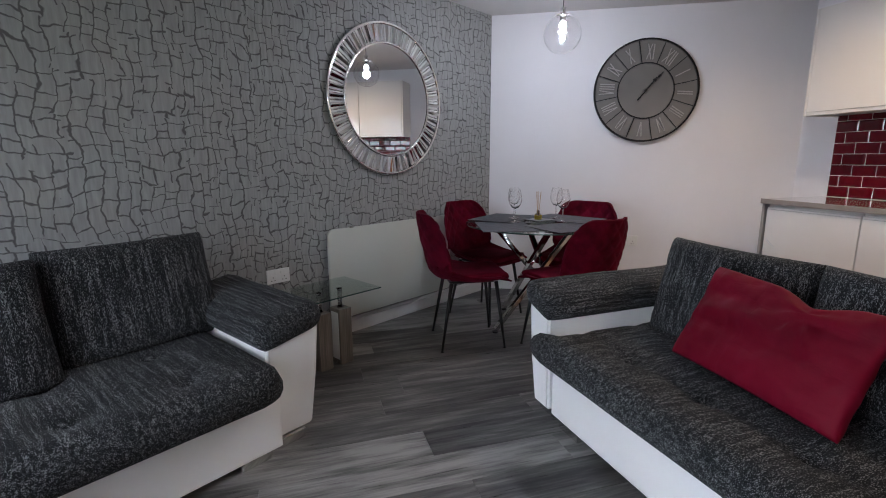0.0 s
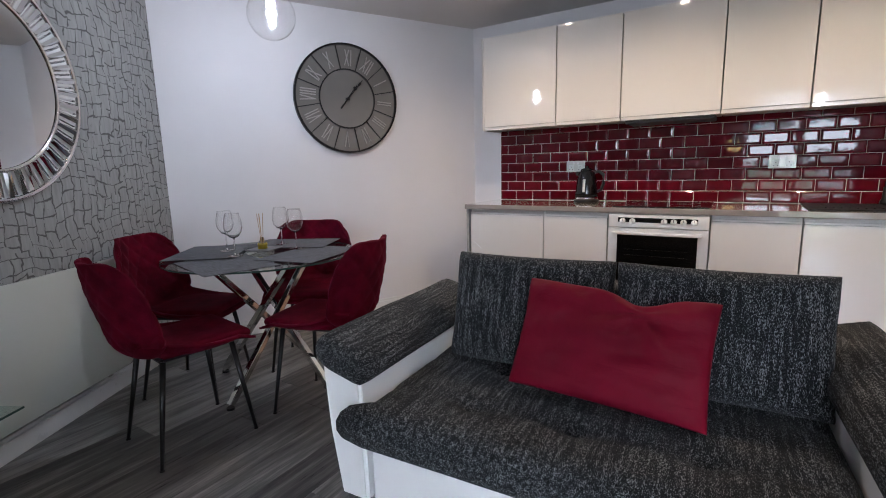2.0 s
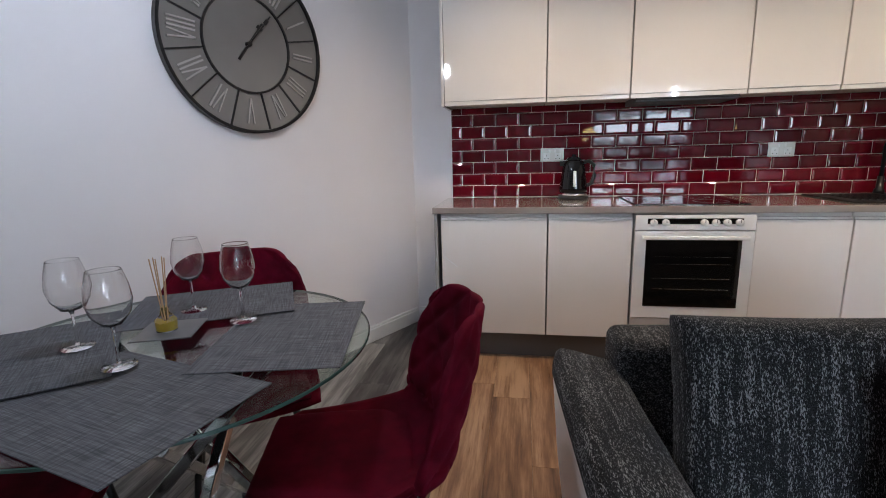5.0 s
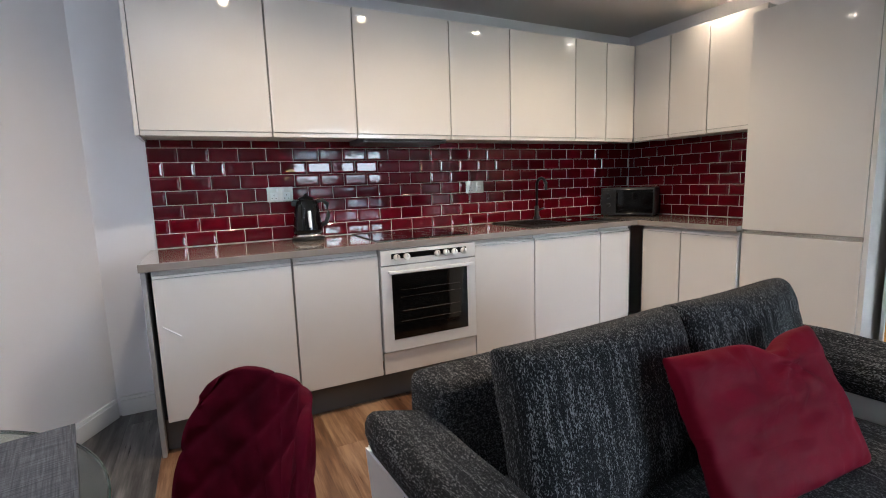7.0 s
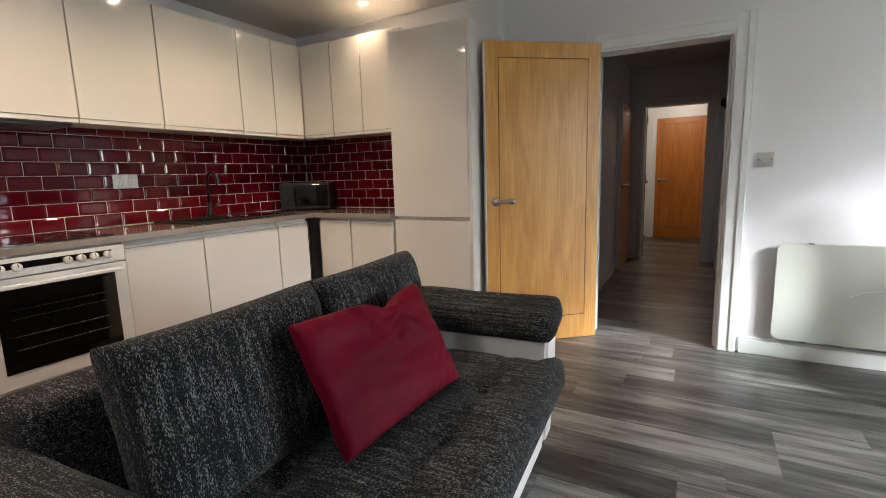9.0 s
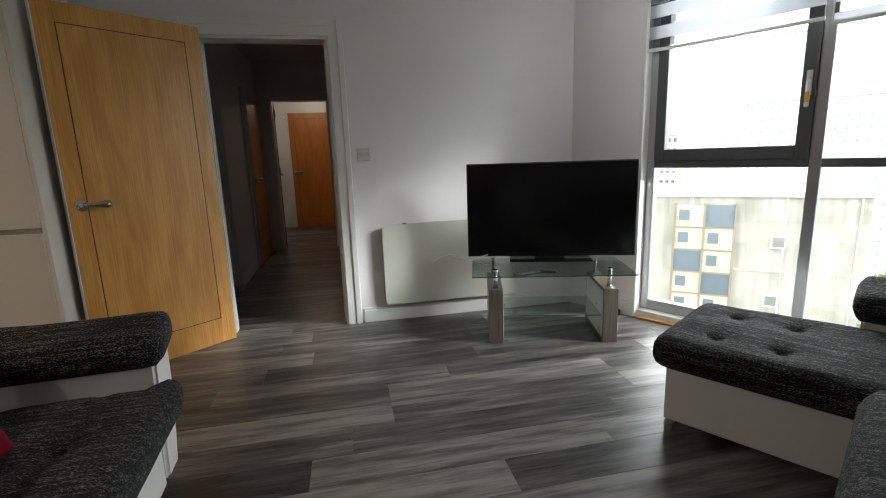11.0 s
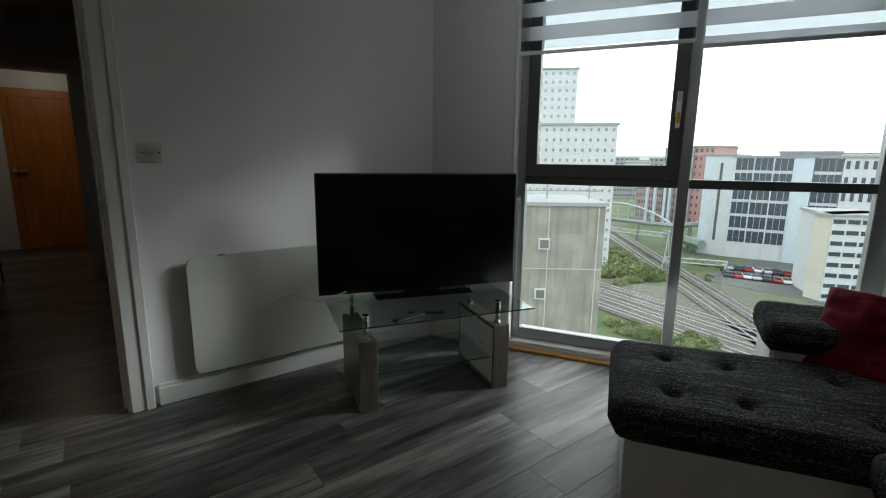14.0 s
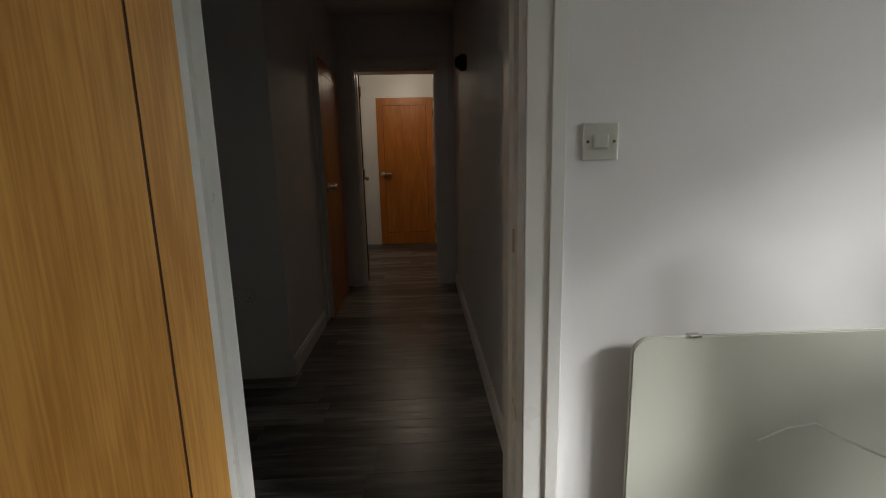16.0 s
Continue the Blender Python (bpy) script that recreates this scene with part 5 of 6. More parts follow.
def wine_glass(x, y, z, napkin):
    e = thing("wine_glass", "large clear balloon wine glass" + (" with a dark napkin folded inside" if napkin else " standing on a placemat"), "wine glass", (x, y, z), 0, "wine glasses")
    g = part("bowl", lathe([(0.005, 0.095), (0.022, 0.10), (0.04, 0.125), (0.047, 0.155), (0.043, 0.19), (0.0346, 0.2225), (0.0342, 0.2243), (0.0339, 0.225), (0.0337, 0.225), (0.0335, 0.2243), (0.0338, 0.2225), (0.0422, 0.19), (0.0462, 0.155), (0.039, 0.126), (0.021, 0.102), (0.0, 0.098)], 28), thin_glass, e, "", True)
    part("stem", lathe([(0.0, 0.004), (0.006, 0.006), (0.0035, 0.02), (0.0032, 0.085), (0.006, 0.0945), (0, 0.0948)], 12), thin_glass, e, "", True)
    part("foot", lathe([(0, 0), (0.037, 0), (0.037, 0.0015), (0.008, 0.0045), (0.0, 0.0045)], 28), thin_glass, e, "", True)
    if napkin:
        part("napkin", lathe([(0, 0.112), (0.022, 0.115), (0.034, 0.14), (0.036, 0.172), (0.0, 0.165)], 9), material("napkin_dark", (0.02, 0.018, 0.022), 0.8), e)
    return e


wine_glass(1.82, 2.86, TOPZ + 0.013, False)
wine_glass(1.905, 3.06, TOPZ + 0.013, False)
wine_glass(2.20, 2.955, TOPZ + 0.013, False)
wine_glass(2.13, 2.745, TOPZ + 0.013, False)
cst = put("coaster", box(-0.075, 0.075, -0.075, 0.075, 0, 0.004, 0.001, 1), grey_plinth)
cst.matrix_world = pose(2.03, 2.90, TOPZ + 0.0135, 0, 0, 20)
tagged(cst, "square grey coaster in the middle of the table", "coaster")
rd = thing("reed_diffuser", "small glass reed diffuser with pale sticks on a grey coaster", "diffuser", (2.025, 2.905, TOPZ + 0.0178), 0)
part("bottle", lathe([(0, 0), (0.026, 0), (0.027, 0.03), (0.012, 0.048), (0.010, 0.065), (0.008, 0.065), (0.0, 0.004)], 20), thin_glass, rd, "", True)
part("oil", lathe([(0, 0.003), (0.023, 0.003), (0.023, 0.026), (0, 0.026)], 18), material("diffuser_oil", (0.55, 0.42, 0.05), 0.1), rd)
reed = material("reed", (0.42, 0.27, 0.15), 0.7)
for a in (0, 70, 140, 210, 290):
    r = radians(a)
    part("reed", rods(((0.004 * math.cos(r), 0.004 * math.sin(r), 0.028), (0.018 * math.cos(r), 0.018 * math.sin(r), 0.20), 0.0015), n=6), reed, rd)

# ---- television and its stand ----


def glass_stand(name, label, at, turn, w, d, h, legs, leg_t, y_front, leg_len, leg_h, shelf, cat):
    """A glass top on upright panels of dark wood with a white inside; y runs towards the room."""
    e = thing(name, label, cat, (*at, 0), turn)
    part("glass_top", box(-w / 2, w / 2, -d, 0, h - 0.008, h, 0.002, 1), table_glass, e, "clear glass top")
    part("glass_edge", box(-w / 2, w / 2, 0.0003, 0.002, h - 0.0075, h - 0.0005), glass_edge, e)
    for x in legs:
        pl = part("leg_panel", box(x - leg_t / 2, x + leg_t / 2, y_front - leg_len, y_front, 0, leg_h, 0.002, 1), oak_dark, e, "grey-brown wood leg panel")
        s = -1 if x > 0 else 1
        xi = x + s * leg_t / 2
        part("inlay", box(min(xi + s * 0.0004, xi + s * 0.0025), max(xi + s * 0.0004, xi + s * 0.0025), y_front - leg_len + 0.02, y_front - 0.012, 0.03, leg_h - 0.02), trim_paint, pl, "white inner face")
        for py in (y_front - 0.05, y_front - leg_len + 0.05):
            pst = part("post", rods(((x, py, leg_h + 0.0003), (x, py, h - 0.0085), 0.013), n=20), chrome, e, "chrome post", True)
            part("post_cap", rods(((x, py, h + 0.0004), (x, py, h + 0.006), 0.017), n=20), chrome, pst)
            part("post_ring", rods(((x, py, leg_h + 0.0002), (x, py, leg_h + 0.006), 0.02), n=20), chrome, pst)
        part("pin", rods(((xi + s * 0.0026, y_front - 0.12, leg_h * 0.62), (xi + s * 0.02, y_front - 0.12, leg_h * 0.62), 0.006), n=10), chrome, pl)
    if shelf:
        x0, x1 = min(legs) + leg_t / 2 + 0.003, max(legs) - leg_t / 2 - 0.003
        part("glass_shelf", box(x0, x1, y_front - leg_len + 0.03, y_front - 0.03, shelf, shelf + 0.006, 0.001, 1), table_glass, e, "clear glass shelf")
        part("shelf_edge", box(x0, x1, y_front - 0.0298, y_front - 0.028, shelf + 0.0005, shelf + 0.0055), glass_edge, e)
    return e


glass_stand("tv_stand", "glass television stand on two grey-brown wood leg panels", (-0.36, -0.494), -15.6 , 0.97, 0.50, 0.46, (-0.36, 0.34), 0.088, -0.10, 0.46, 0.346, 0.165, "tv stand")
glass_stand("side_table", "small glass side table on wood legs beside the corner sofa", (0.60, 2.455), 210 - 180, 0.48, 0.38, 0.45, (-0.10, 0.04), 0.085, -0.09, 0.10, 0.34, 0, "side table")
bpy.data.objects["side_table"].matrix_world = pose(0.605, 2.455, 0, 0, 0, 30) @ Matrix.Diagonal((1, -1, 1, 1))

tv = thing("television", "flat black television on the glass stand, switched off", "television", (-0.522, -0.915, 0.4605), -18.8)
part("base_bar", box(-0.27, 0.27, -0.09, 0.09, 0, 0.008, 0.003, 2), black_gloss, tv)
part("neck", box(-0.10, 0.10, -0.035, -0.005, 0.0085, 0.06, 0.004, 2), black_plastic, tv)
part("case", box(-0.556, 0.556, -0.045, -0.002, 0.022, 0.652, 0.006, 2), black_plastic, tv)
part("screen", box(-0.548, 0.548, -0.0018, 0.0006, 0.036, 0.644), screen_black, tv)
part("bezel", box(-0.556, 0.556, -0.0018, 0.003, 0.022, 0.0355, 0.001, 1), black_gloss, tv)
for nx, ny, lab, tw in ((-0.22, -0.58, "slim black remote control on the glass stand", 8), (-0.33, -0.60, "small black remote control on the glass stand", -30)):
    e = thing("remote_control", lab, "remote control", (nx, ny, 0.4605), tw)
    part("body", box(-0.085, 0.085, -0.02, 0.02, 0, 0.014, 0.005, 2), black_plastic, e)
    for k in range(6):
        part("button", box(-0.07 + 0.022 * k, -0.06 + 0.022 * k, -0.008, 0.008, 0.0142, 0.0158), grey_plinth, e)
rt = thing("power_adapter", "small black power box on the floor beside the window", "adapter", (-1.02, -0.93, 0), 30)
part("box", box(-0.05, 0.05, -0.035, 0.035, 0, 0.04, 0.008, 2), black_plastic, rt)
part("cable", tube([(0.0, 0.0, 0.045), (0.02, -0.02, 0.12), (-0.02, -0.04, 0.16), (-0.06, -0.02, 0.10), (-0.09, 0.0, 0.02)], 0.003, 6), black_plastic, rt)
cb = put("tv_cable", tube([(-0.12, -1.03, 0.50), (0.0, -1.10, 0.45), (0.06, -1.20, 0.46), (0.09, -1.262, 0.47), (0.16, -1.27, 0.455), (0.23, -1.275, 0.42)], 0.003, 6), white_plastic, None)
tagged(cb, "thin white cable looping behind the television", "cable")

# ---- floor lamp ----
fl = thing("floor_lamp", "black metal floor lamp with a lit cone shade beside the window", "floor lamp", (-1.94, 0.94, 0), 0)
part("base", lathe([(0, 0), (0.12, 0), (0.122, 0.012), (0.10, 0.02), (0.02, 0.026), (0, 0.026)], 36), black_metal, fl, "", True)
part("pole", tube([(0, 0, 0.02), (0.0, 0, 0.8), (0.0, 0.0, 1.49), (0.004, -0.006, 1.53), (0.014, -0.028, 1.565), (0.028, -0.06, 1.59), (0.043, -0.09, 1.605)], 0.011, 12), black_metal, fl, "", True)
mouth, crown_ = Vector((-1.66, 0.775, 1.475)), Vector((-1.97, 0.85, 1.725))
ax_ = (crown_ - mouth).to_track_quat("Z", "Y").to_matrix().to_4x4()
hm = Matrix.Translation(mouth - Vector((-1.94, 0.94, 0))) @ ax_
sh = part("shade", lathe([(0.118, 0.0), (0.117, 0.03), (0.107, 0.10), (0.086, 0.155), (0.066, 0.185), (0.062, 0.265), (0.050, 0.30), (0.02, 0.315), (0, 0.317)], 40), black_metal, fl, "black cone shade", True, hm)
# the lining itself emits, in place of the bulb's light falling on it
part("shade_lining", lathe([(0.116, 0.001), (0.098, 0.098), (0.072, 0.14), (0, 0.145)], 40), shade_glow, sh, "shade lining with the bulb's yellow light put in as glow", True)
part("bulb", lathe([(0, 0.035), (0.02, 0.045), (0.026, 0.07), (0.016, 0.10), (0, 0.12)], 16), lamp_bulb, sh, "", True)
part("hinge", rods(((0.043, -0.09, 1.60), (0.050, -0.105, 1.66), 0.009), ((0.030, -0.09, 1.605), (0.056, -0.09, 1.605), 0.014), n=12), black_metal, fl)

# smoke detector-like lamp in the hall
hl = thing("hall_light", "small dark wall lamp high on the hall wall", "wall lamp", (0.79, -3.38, 1.78), 0)
part("body", lathe([(0, 0), (0.05, 0), (0.055, 0.03), (0.03, 0.07), (0, 0.075)], 20, pose(0, 0, 0, 0, 90)), black_metal, hl, "", True)

# ---- outside ----
G = -26.0
ASP = paint("asphalt", (0.10, 0.10, 0.10), 0.9)


def ground_mat():
    m = material("rough_ground", (0.2, 0.2, 0.18), 0.95)
    n = Net(m)
    v = n.coords()
    n.colour(n.ramp(n.noise(v, 0.05, 5), [(0.38, (0.055, 0.085, 0.03)), (0.52, (0.10, 0.12, 0.065)), (0.66, (0.115, 0.115, 0.09))]))
    return m


tagged(put("ground", box(-2500, 60, -2500, 2500, G - 0.5, G), ground_mat()), kind="structure")


def polar(az, d, z=0.0):
    return Vector((0.8 + d * math.cos(radians(az)), 1.5 + d * math.sin(radians(az)), z))


concrete = paint("stained_concrete", (0.23, 0.22, 0.195), 0.9, 0.3)
cn = Net(concrete)
cv = cn.coords((1, 1, 1))
run = cn.noise(cn.add("ShaderNodeMapping", {"Vector": cv, "Scale": (3.2, 3.2, 0.22)}).outputs[0], 1.0, 5)
spot = cn.noise(cv, 0.9, 5)
cn.colour(cn.mix(cn.value(run, 0.48, 0.80), cn.ramp(spot, [(0.35, (0.21, 0.20, 0.175)), (0.65, (0.30, 0.285, 0.25))]), (0.15, 0.142, 0.12, 1)))
concrete_pale = paint("pale_concrete", (0.44, 0.43, 0.40), 0.9, 0.1)
render_white = paint("pale_render", (0.52, 0.54, 0.55), 0.8, 0.08)
# distance haze is mixed into the red brick's colour, which pales it
brick_red_hazed = paint("red_brick", (0.43, 0.25, 0.235), 0.85, 0.2)
brick_pink = paint("pink_brick", (0.42, 0.31, 0.31), 0.85, 0.2)
cladding = paint("pale_blue_cladding", (0.50, 0.56, 0.62), 0.5, 0.1)
cream_wall = paint("cream_render", (0.50, 0.48, 0.41), 0.8, 0.1)
office_glass = material("office_glass", (0.07, 0.09, 0.11), 0.25)
roof_grey = paint("roof_grey", (0.28, 0.29, 0.30), 0.8)
WIN_MESH = {}


def building(name, label, a, b, depth, z1, mat, storeys, bays, win=(0.5, 0.5), win_mat=None, frame_mat=None, roof_over=0.4, bands=None, z0=G, skip=(), roof_h=0.5):
    """A block whose front runs from a to b (seen from the flat with a at the left), with storeys of windows."""
    a, b = Vector((a.x, a.y, 0)), Vector((b.x, b.y, 0))
    d = b - a
    ln = d.length
    away = Vector((d.y, -d.x, 0)).normalized()
    if away.dot(a) < 0:
        away = -away
    e = new(name)
    x, y = d.normalized(), away
    e.matrix_world = Matrix(((x.x, y.x, 0, a.x), (x.y, y.y, 0, a.y), (0, 0, 1, z0), (0, 0, 0, 1)))
    tagged(e, label, "building")
    h = z1 - z0
    part("wall", box(0, ln, 0, depth, 0, h), mat, e)
    part("roof", box(-roof_over, ln + roof_over, -roof_over, depth + roof_over, h + 0.01, h + roof_h), roof_grey, e)
    if not storeys:
        return e
    sh, bw = h / storeys, ln / bays
    ww, wh = bw * win[0], sh * win[1]
    key = (round(ww, 2), round(wh, 2), (win_mat or office_glass).name)
    first = None
    cells = [(j, i) for j in range(storeys) for i in range(bays) if (i, j) not in skip]
    for j, i in cells[-300:]:
        cx, cz = (i + 0.5) * bw, (j + 0.55) * sh
        if first is None:
            fb = box(-ww / 2, ww / 2, -0.12, -0.01, -wh / 2, wh / 2)
            first = part("window", fb, win_mat or office_glass, e)
            o = first
        else:
            o = first.copy()
            scene.collection.objects.link(o)
        o.matrix_local = pose(cx, 0, cz)
    for zb in bands or ():
        part("band", box(-0.05, ln + 0.05, -0.15, -0.02, zb, zb + 0.35), render_white, e)
    return e


# the stained concrete block across the tracks
CD = 26.0
conc = building("concrete_building", "stained grey concrete block with small white-framed windows and pale joint lines", polar(-124, CD * 0.96), polar(-145.2, CD), 5.5, -1.15, concrete, 0, 0, roof_over=0.12, roof_h=0.2)
for nm, az, zc in (("window", -138.4, -3.15), ("window", -138.2, -5.9)):
    aa, bb = polar(-124, CD * 0.96), polar(-145.2, CD)
    dd = (bb - aa).normalized()
    way = Vector((math.cos(radians(az)), math.sin(radians(az)), 0))
    eye = Vector((0.8, 1.5, 0))
    den = way.x * dd.y - way.y * dd.x
    k = ((aa - eye).x * dd.y - (aa - eye).y * dd.x) / den
    u = (eye + way * k - aa).dot(dd)
    w_ = part("window", box(u - 0.30, u + 0.30, -0.12, -0.02, zc - G - 0.30, zc - G + 0.30), render_white, conc, "small white-framed window")
    part("pane", box(u - 0.22, u + 0.22, -0.16, -0.121, zc - G - 0.22, zc - G + 0.22), material("dull_pane", (0.12, 0.12, 0.11), 0.3), w_)
LN = (polar(-145.2, CD) - polar(-124, CD * 0.96)).length
for u in (LN * 0.30, LN * 0.69, LN - 0.35):
    part("joint_strip", box(u - 0.03, u + 0.03, -0.06, -0.01, 10, 24.8), concrete_pale, conc)
for zc in (-4.5, -8.2):
    part("joint_strip", box(LN * 0.30, LN, -0.075, -0.062, zc - G - 0.03, zc - G + 0.03), concrete_pale, conc)
bay_frame = material("bay_frame", (0.16, 0.13, 0.10), 0.6)
bay_cream = paint("bay_cream_panel", (0.36, 0.34, 0.25), 0.7, 0.25)
for j in range(9):
    for i in range(2):
        x0, z0, wd = 2.08 + 1.25 * i, 24.55 - 1.08 * (j + 1), 1.25
        wn_ = part("window", box(x0 + 0.05, x0 + wd - 0.05, -0.25, -0.02, z0, z0 + 1.0), bay_cream if (i + 2 * j) % 3 != 1 else office_glass, conc, "cream panelled bay window")
        part("bar", box(x0, x0 + wd, -0.30, -0.251, z0 - 0.08, z0 - 0.01), bay_frame, wn_)
        part("pane", box(x0 + 0.18, x0 + 0.62, -0.29, -0.251, z0 + 0.3, z0 + 0.8), office_glass, wn_)
for x0 in (2.03, 3.28, 4.53):
    part("bay_post", box(x0, x0 + 0.09, -0.33, -0.02, 14.7, 24.55), bay_frame, conc)
for x0 in (2.0, 4.2, 6.4, 8.6):
    part("rail_post", rods(((x0, 0.3, 25.2), (x0, 0.3, 26.1), 0.04), n=6), roof_grey, conc)
for z0 in (25.65, 26.1):
    part("rail", rods(((0.2, 0.3, z0), (LN - 0.2, 0.3, z0), 0.035), n=6), roof_grey, conc)
part("roof_plant", box(LN * 0.35, LN * 0.5, 1, 2.2, 25.8, 26.6), roof_grey, conc)

building("tower_block", "pale high-rise tower block with many small windows", polar(-128.6, 150), polar(-141.8, 150), 22, 27.5, render_white, 22, 17, (0.34, 0.36), material("pale_pane", (0.26, 0.29, 0.32), 0.4), bands=(48.5,))
building("tower_block", "lower pale tower block standing before the high-rise", polar(-134.2, 120), polar(-146.4, 120), 16, 9.5, render_white, 15, 15, (0.3, 0.3), material("mid_pane", (0.20, 0.22, 0.25), 0.4))
building("red_brick_block", "lower pink brick wing of the apartment block", polar(-149.0, 246), polar(-151.5, 243), 14, -3.0, brick_pink, 7, 10, (0.4, 0.45))
building("red_brick_block", "long pink brick apartment block with pale vertical strips", polar(-151.5, 240), polar(-154.3, 236), 16, 7.0, brick_pink, 10, 12, (0.4, 0.45), bands=(32.2,))
building("red_brick_block", "red brick end of the apartment block with a pale top storey", polar(-154.3, 235), polar(-156.2, 230), 16, 7.6, brick_red_hazed, 10, 4, (0.3, 0.4), bands=(30.4,))
for az, zt, wd in ((-149.9, -2.6, 0.22), (-150.7, -2.6, 0.22), (-151.7, 7.3, 0.25), (-152.2, 7.3, 0.2), (-153.4, 7.3, 0.2), (-153.9, 7.3, 0.25)):
    building("stair_tower", "pale blue clad stair strip on the brick block", polar(az, 233.5), polar(az - wd, 233.2), 2, zt, cladding, 0, 0, roof_over=0.1)
wing = building("office_block", "pale clad end wing of the office with a long slit window", polar(-155.4, 161), polar(-158.05, 159), 16, 3.1, render_white, 0, 0)
part("slit_window", box(4.1, 4.8, -0.1, -0.01, 4.5, 27.0), office_glass, wing)
part("side_cladding", box(0.0, 2.2, -0.08, -0.01, 0.2, 28.8), cladding, wing)
office_dark = material("office_dark_glass", (0.04, 0.055, 0.075), 0.2)
off = building("office_block", "office wing with a dark glazed front and white columns", polar(-158.1, 159), polar(-163.0, 159), 18, 2.6, render_white, 7, 9, (0.90, 0.80), office_dark, skip=[(i_, 0) for i_ in range(9)])
for k in range(4):
    part("column", box(k * 4.5 - 0.15, k * 4.5 + 0.2, -0.35, -0.13, 0, 28.4), cladding, off)
building("office_block", "pale blue clad stair core between the two glazed office wings", polar(-163.05, 158.5), polar(-164.5, 158.5), 16, 2.8, cladding, 0, 0)
building("office_block", "second office wing with a dark glazed front", polar(-164.55, 159), polar(-166.6, 159.5), 18, 2.6, render_white, 7, 4, (0.90, 0.80), office_dark)
building("office_block", "pale end bay of the office with small windows", polar(-166.65, 159.5), polar(-171.5, 162), 18, 2.7, render_white, 7, 8, (0.45, 0.5), office_dark)
building("plant_room", "low dark louvred plant room on the office roof", polar(-161.7, 166), polar(-166.4, 166), 8, 4.0, roof_grey, 0, 0, z0=3.15)
building("car_park", "cream rendered end of a multi-storey car park", polar(-165.1, 120), polar(-166.4, 118), 14, -8.9, cream_wall, 0, 0)
building("car_park", "white multi-storey car park with long dark slots", polar(-166.45, 118), polar(-170.5, 122), 14, -8.9, render_white, 8, 4, (0.82, 0.38), office_dark)
for i, (a0, a1, d, z, mt) in enumerate(((-146, -150, 380, -3, roof_grey), (-147.5, -150.2, 520, 2, render_white), (-150, -157, 560, 5, roof_grey), (-120, -128, 300, 8, brick_pink), (-166, -174, 420, 8, render_white), (-142, -149, 700, 6, roof_grey))):
    building("distant_building", "low distant city building on the horizon", polar(a0, d), polar(a1, d), 30, z, mt, 6, 14, (0.5, 0.4))
hills = bmesh.new()
hp = []
for k in range(61):
    az = -200 + k * 1.6
    hp.append((polar(az, 1900), 26 + 22 * noise.noise(Vector((k * 0.11, 0.3, 0)))))
low = [hills.verts.new((p.x, p.y, G)) for p, h in hp]
top = [hills.verts.new((p.x * 1.25, p.y * 1.25, h)) for p, h in hp]
for k in range(60):
    hills.faces.new((low[k], low[k + 1], top[k + 1], top[k]))
tagged(put("backdrop_hills", hills, paint("far_hill", (0.30, 0.34, 0.33), 0.95, 0.3)), kind="structure")

# railway
rust = material("rail_steel", (0.42, 0.41, 0.40), 0.4, 0.5)
ballast = paint("ballast", (0.12, 0.108, 0.098), 0.95, 0.3)
trk_dir = Vector((-0.15, -0.989, 0))


def track(p, length, label):
    e = new("railway_track")
    x = trk_dir
    y = Vector((-x.y, x.x, 0))
    e.matrix_world = Matrix(((x.x, y.x, 0, p.x), (x.y, y.y, 0, p.y), (0, 0, 1, G), (0, 0, 0, 1)))
    tagged(e, label, "railway track", "railway tracks")
    part("ballast", box(-length, length, -1.9, 1.9, 0.0, 0.3), ballast, e)
    for s in (-0.75, 0.75):
        part("rail", box(-length, length, s - 0.09, s + 0.09, 0.31, 0.5), rust, e)
    return e


for k in range(4):
    track(Vector((-86.0 + k * 3.9, -46.0, G)), 130, "straight railway track on grey ballast below the flat")
trk_dir = Vector((-0.69, -0.724, 0))
for k in range(2):
    track(Vector((-122.0 + k * 4.0, -61.4 - k * 3.4, G)), 75, "branching railway track running towards the footbridge")

leaf_a = paint("bush_leaf", (0.13, 0.18, 0.06), 0.7, 0.4)
leaf_b = paint("bush_leaf_light", (0.26, 0.29, 0.13), 0.7, 0.4)
bark = paint("bark", (0.12, 0.09, 0.07), 0.9, 0.3)
rng = random.Random(5)


def bush_mesh(seed, n=700):
    r = random.Random(seed)
    bm = bmesh.new()
    for k in range(n):
        a, b = r.uniform(0, 2 * math.pi), math.acos(r.uniform(-0.2, 1))
        rad = r.uniform(0.55, 1.0) * (0.75 + 0.35 * noise.noise(Vector((math.cos(a) * 1.6, math.sin(a) * 1.6, b + seed))))
        c = Vector((math.cos(a) * math.sin(b), math.sin(a) * math.sin(b), math.cos(b) * 0.8 + 0.35)) * rad
        s = r.uniform(0.03, 0.08)
        q = Euler((r.uniform(0, 6), r.uniform(0, 6), r.uniform(0, 6))).to_matrix()
        vs = [bm.verts.new(c + q @ Vector(p) * s) for p in ((-1, -0.6, 0), (1, -0.6, 0.2), (1, 0.6, 0), (-1, 0.6, 0.2))]
        bm.faces.new(vs)
    return bm


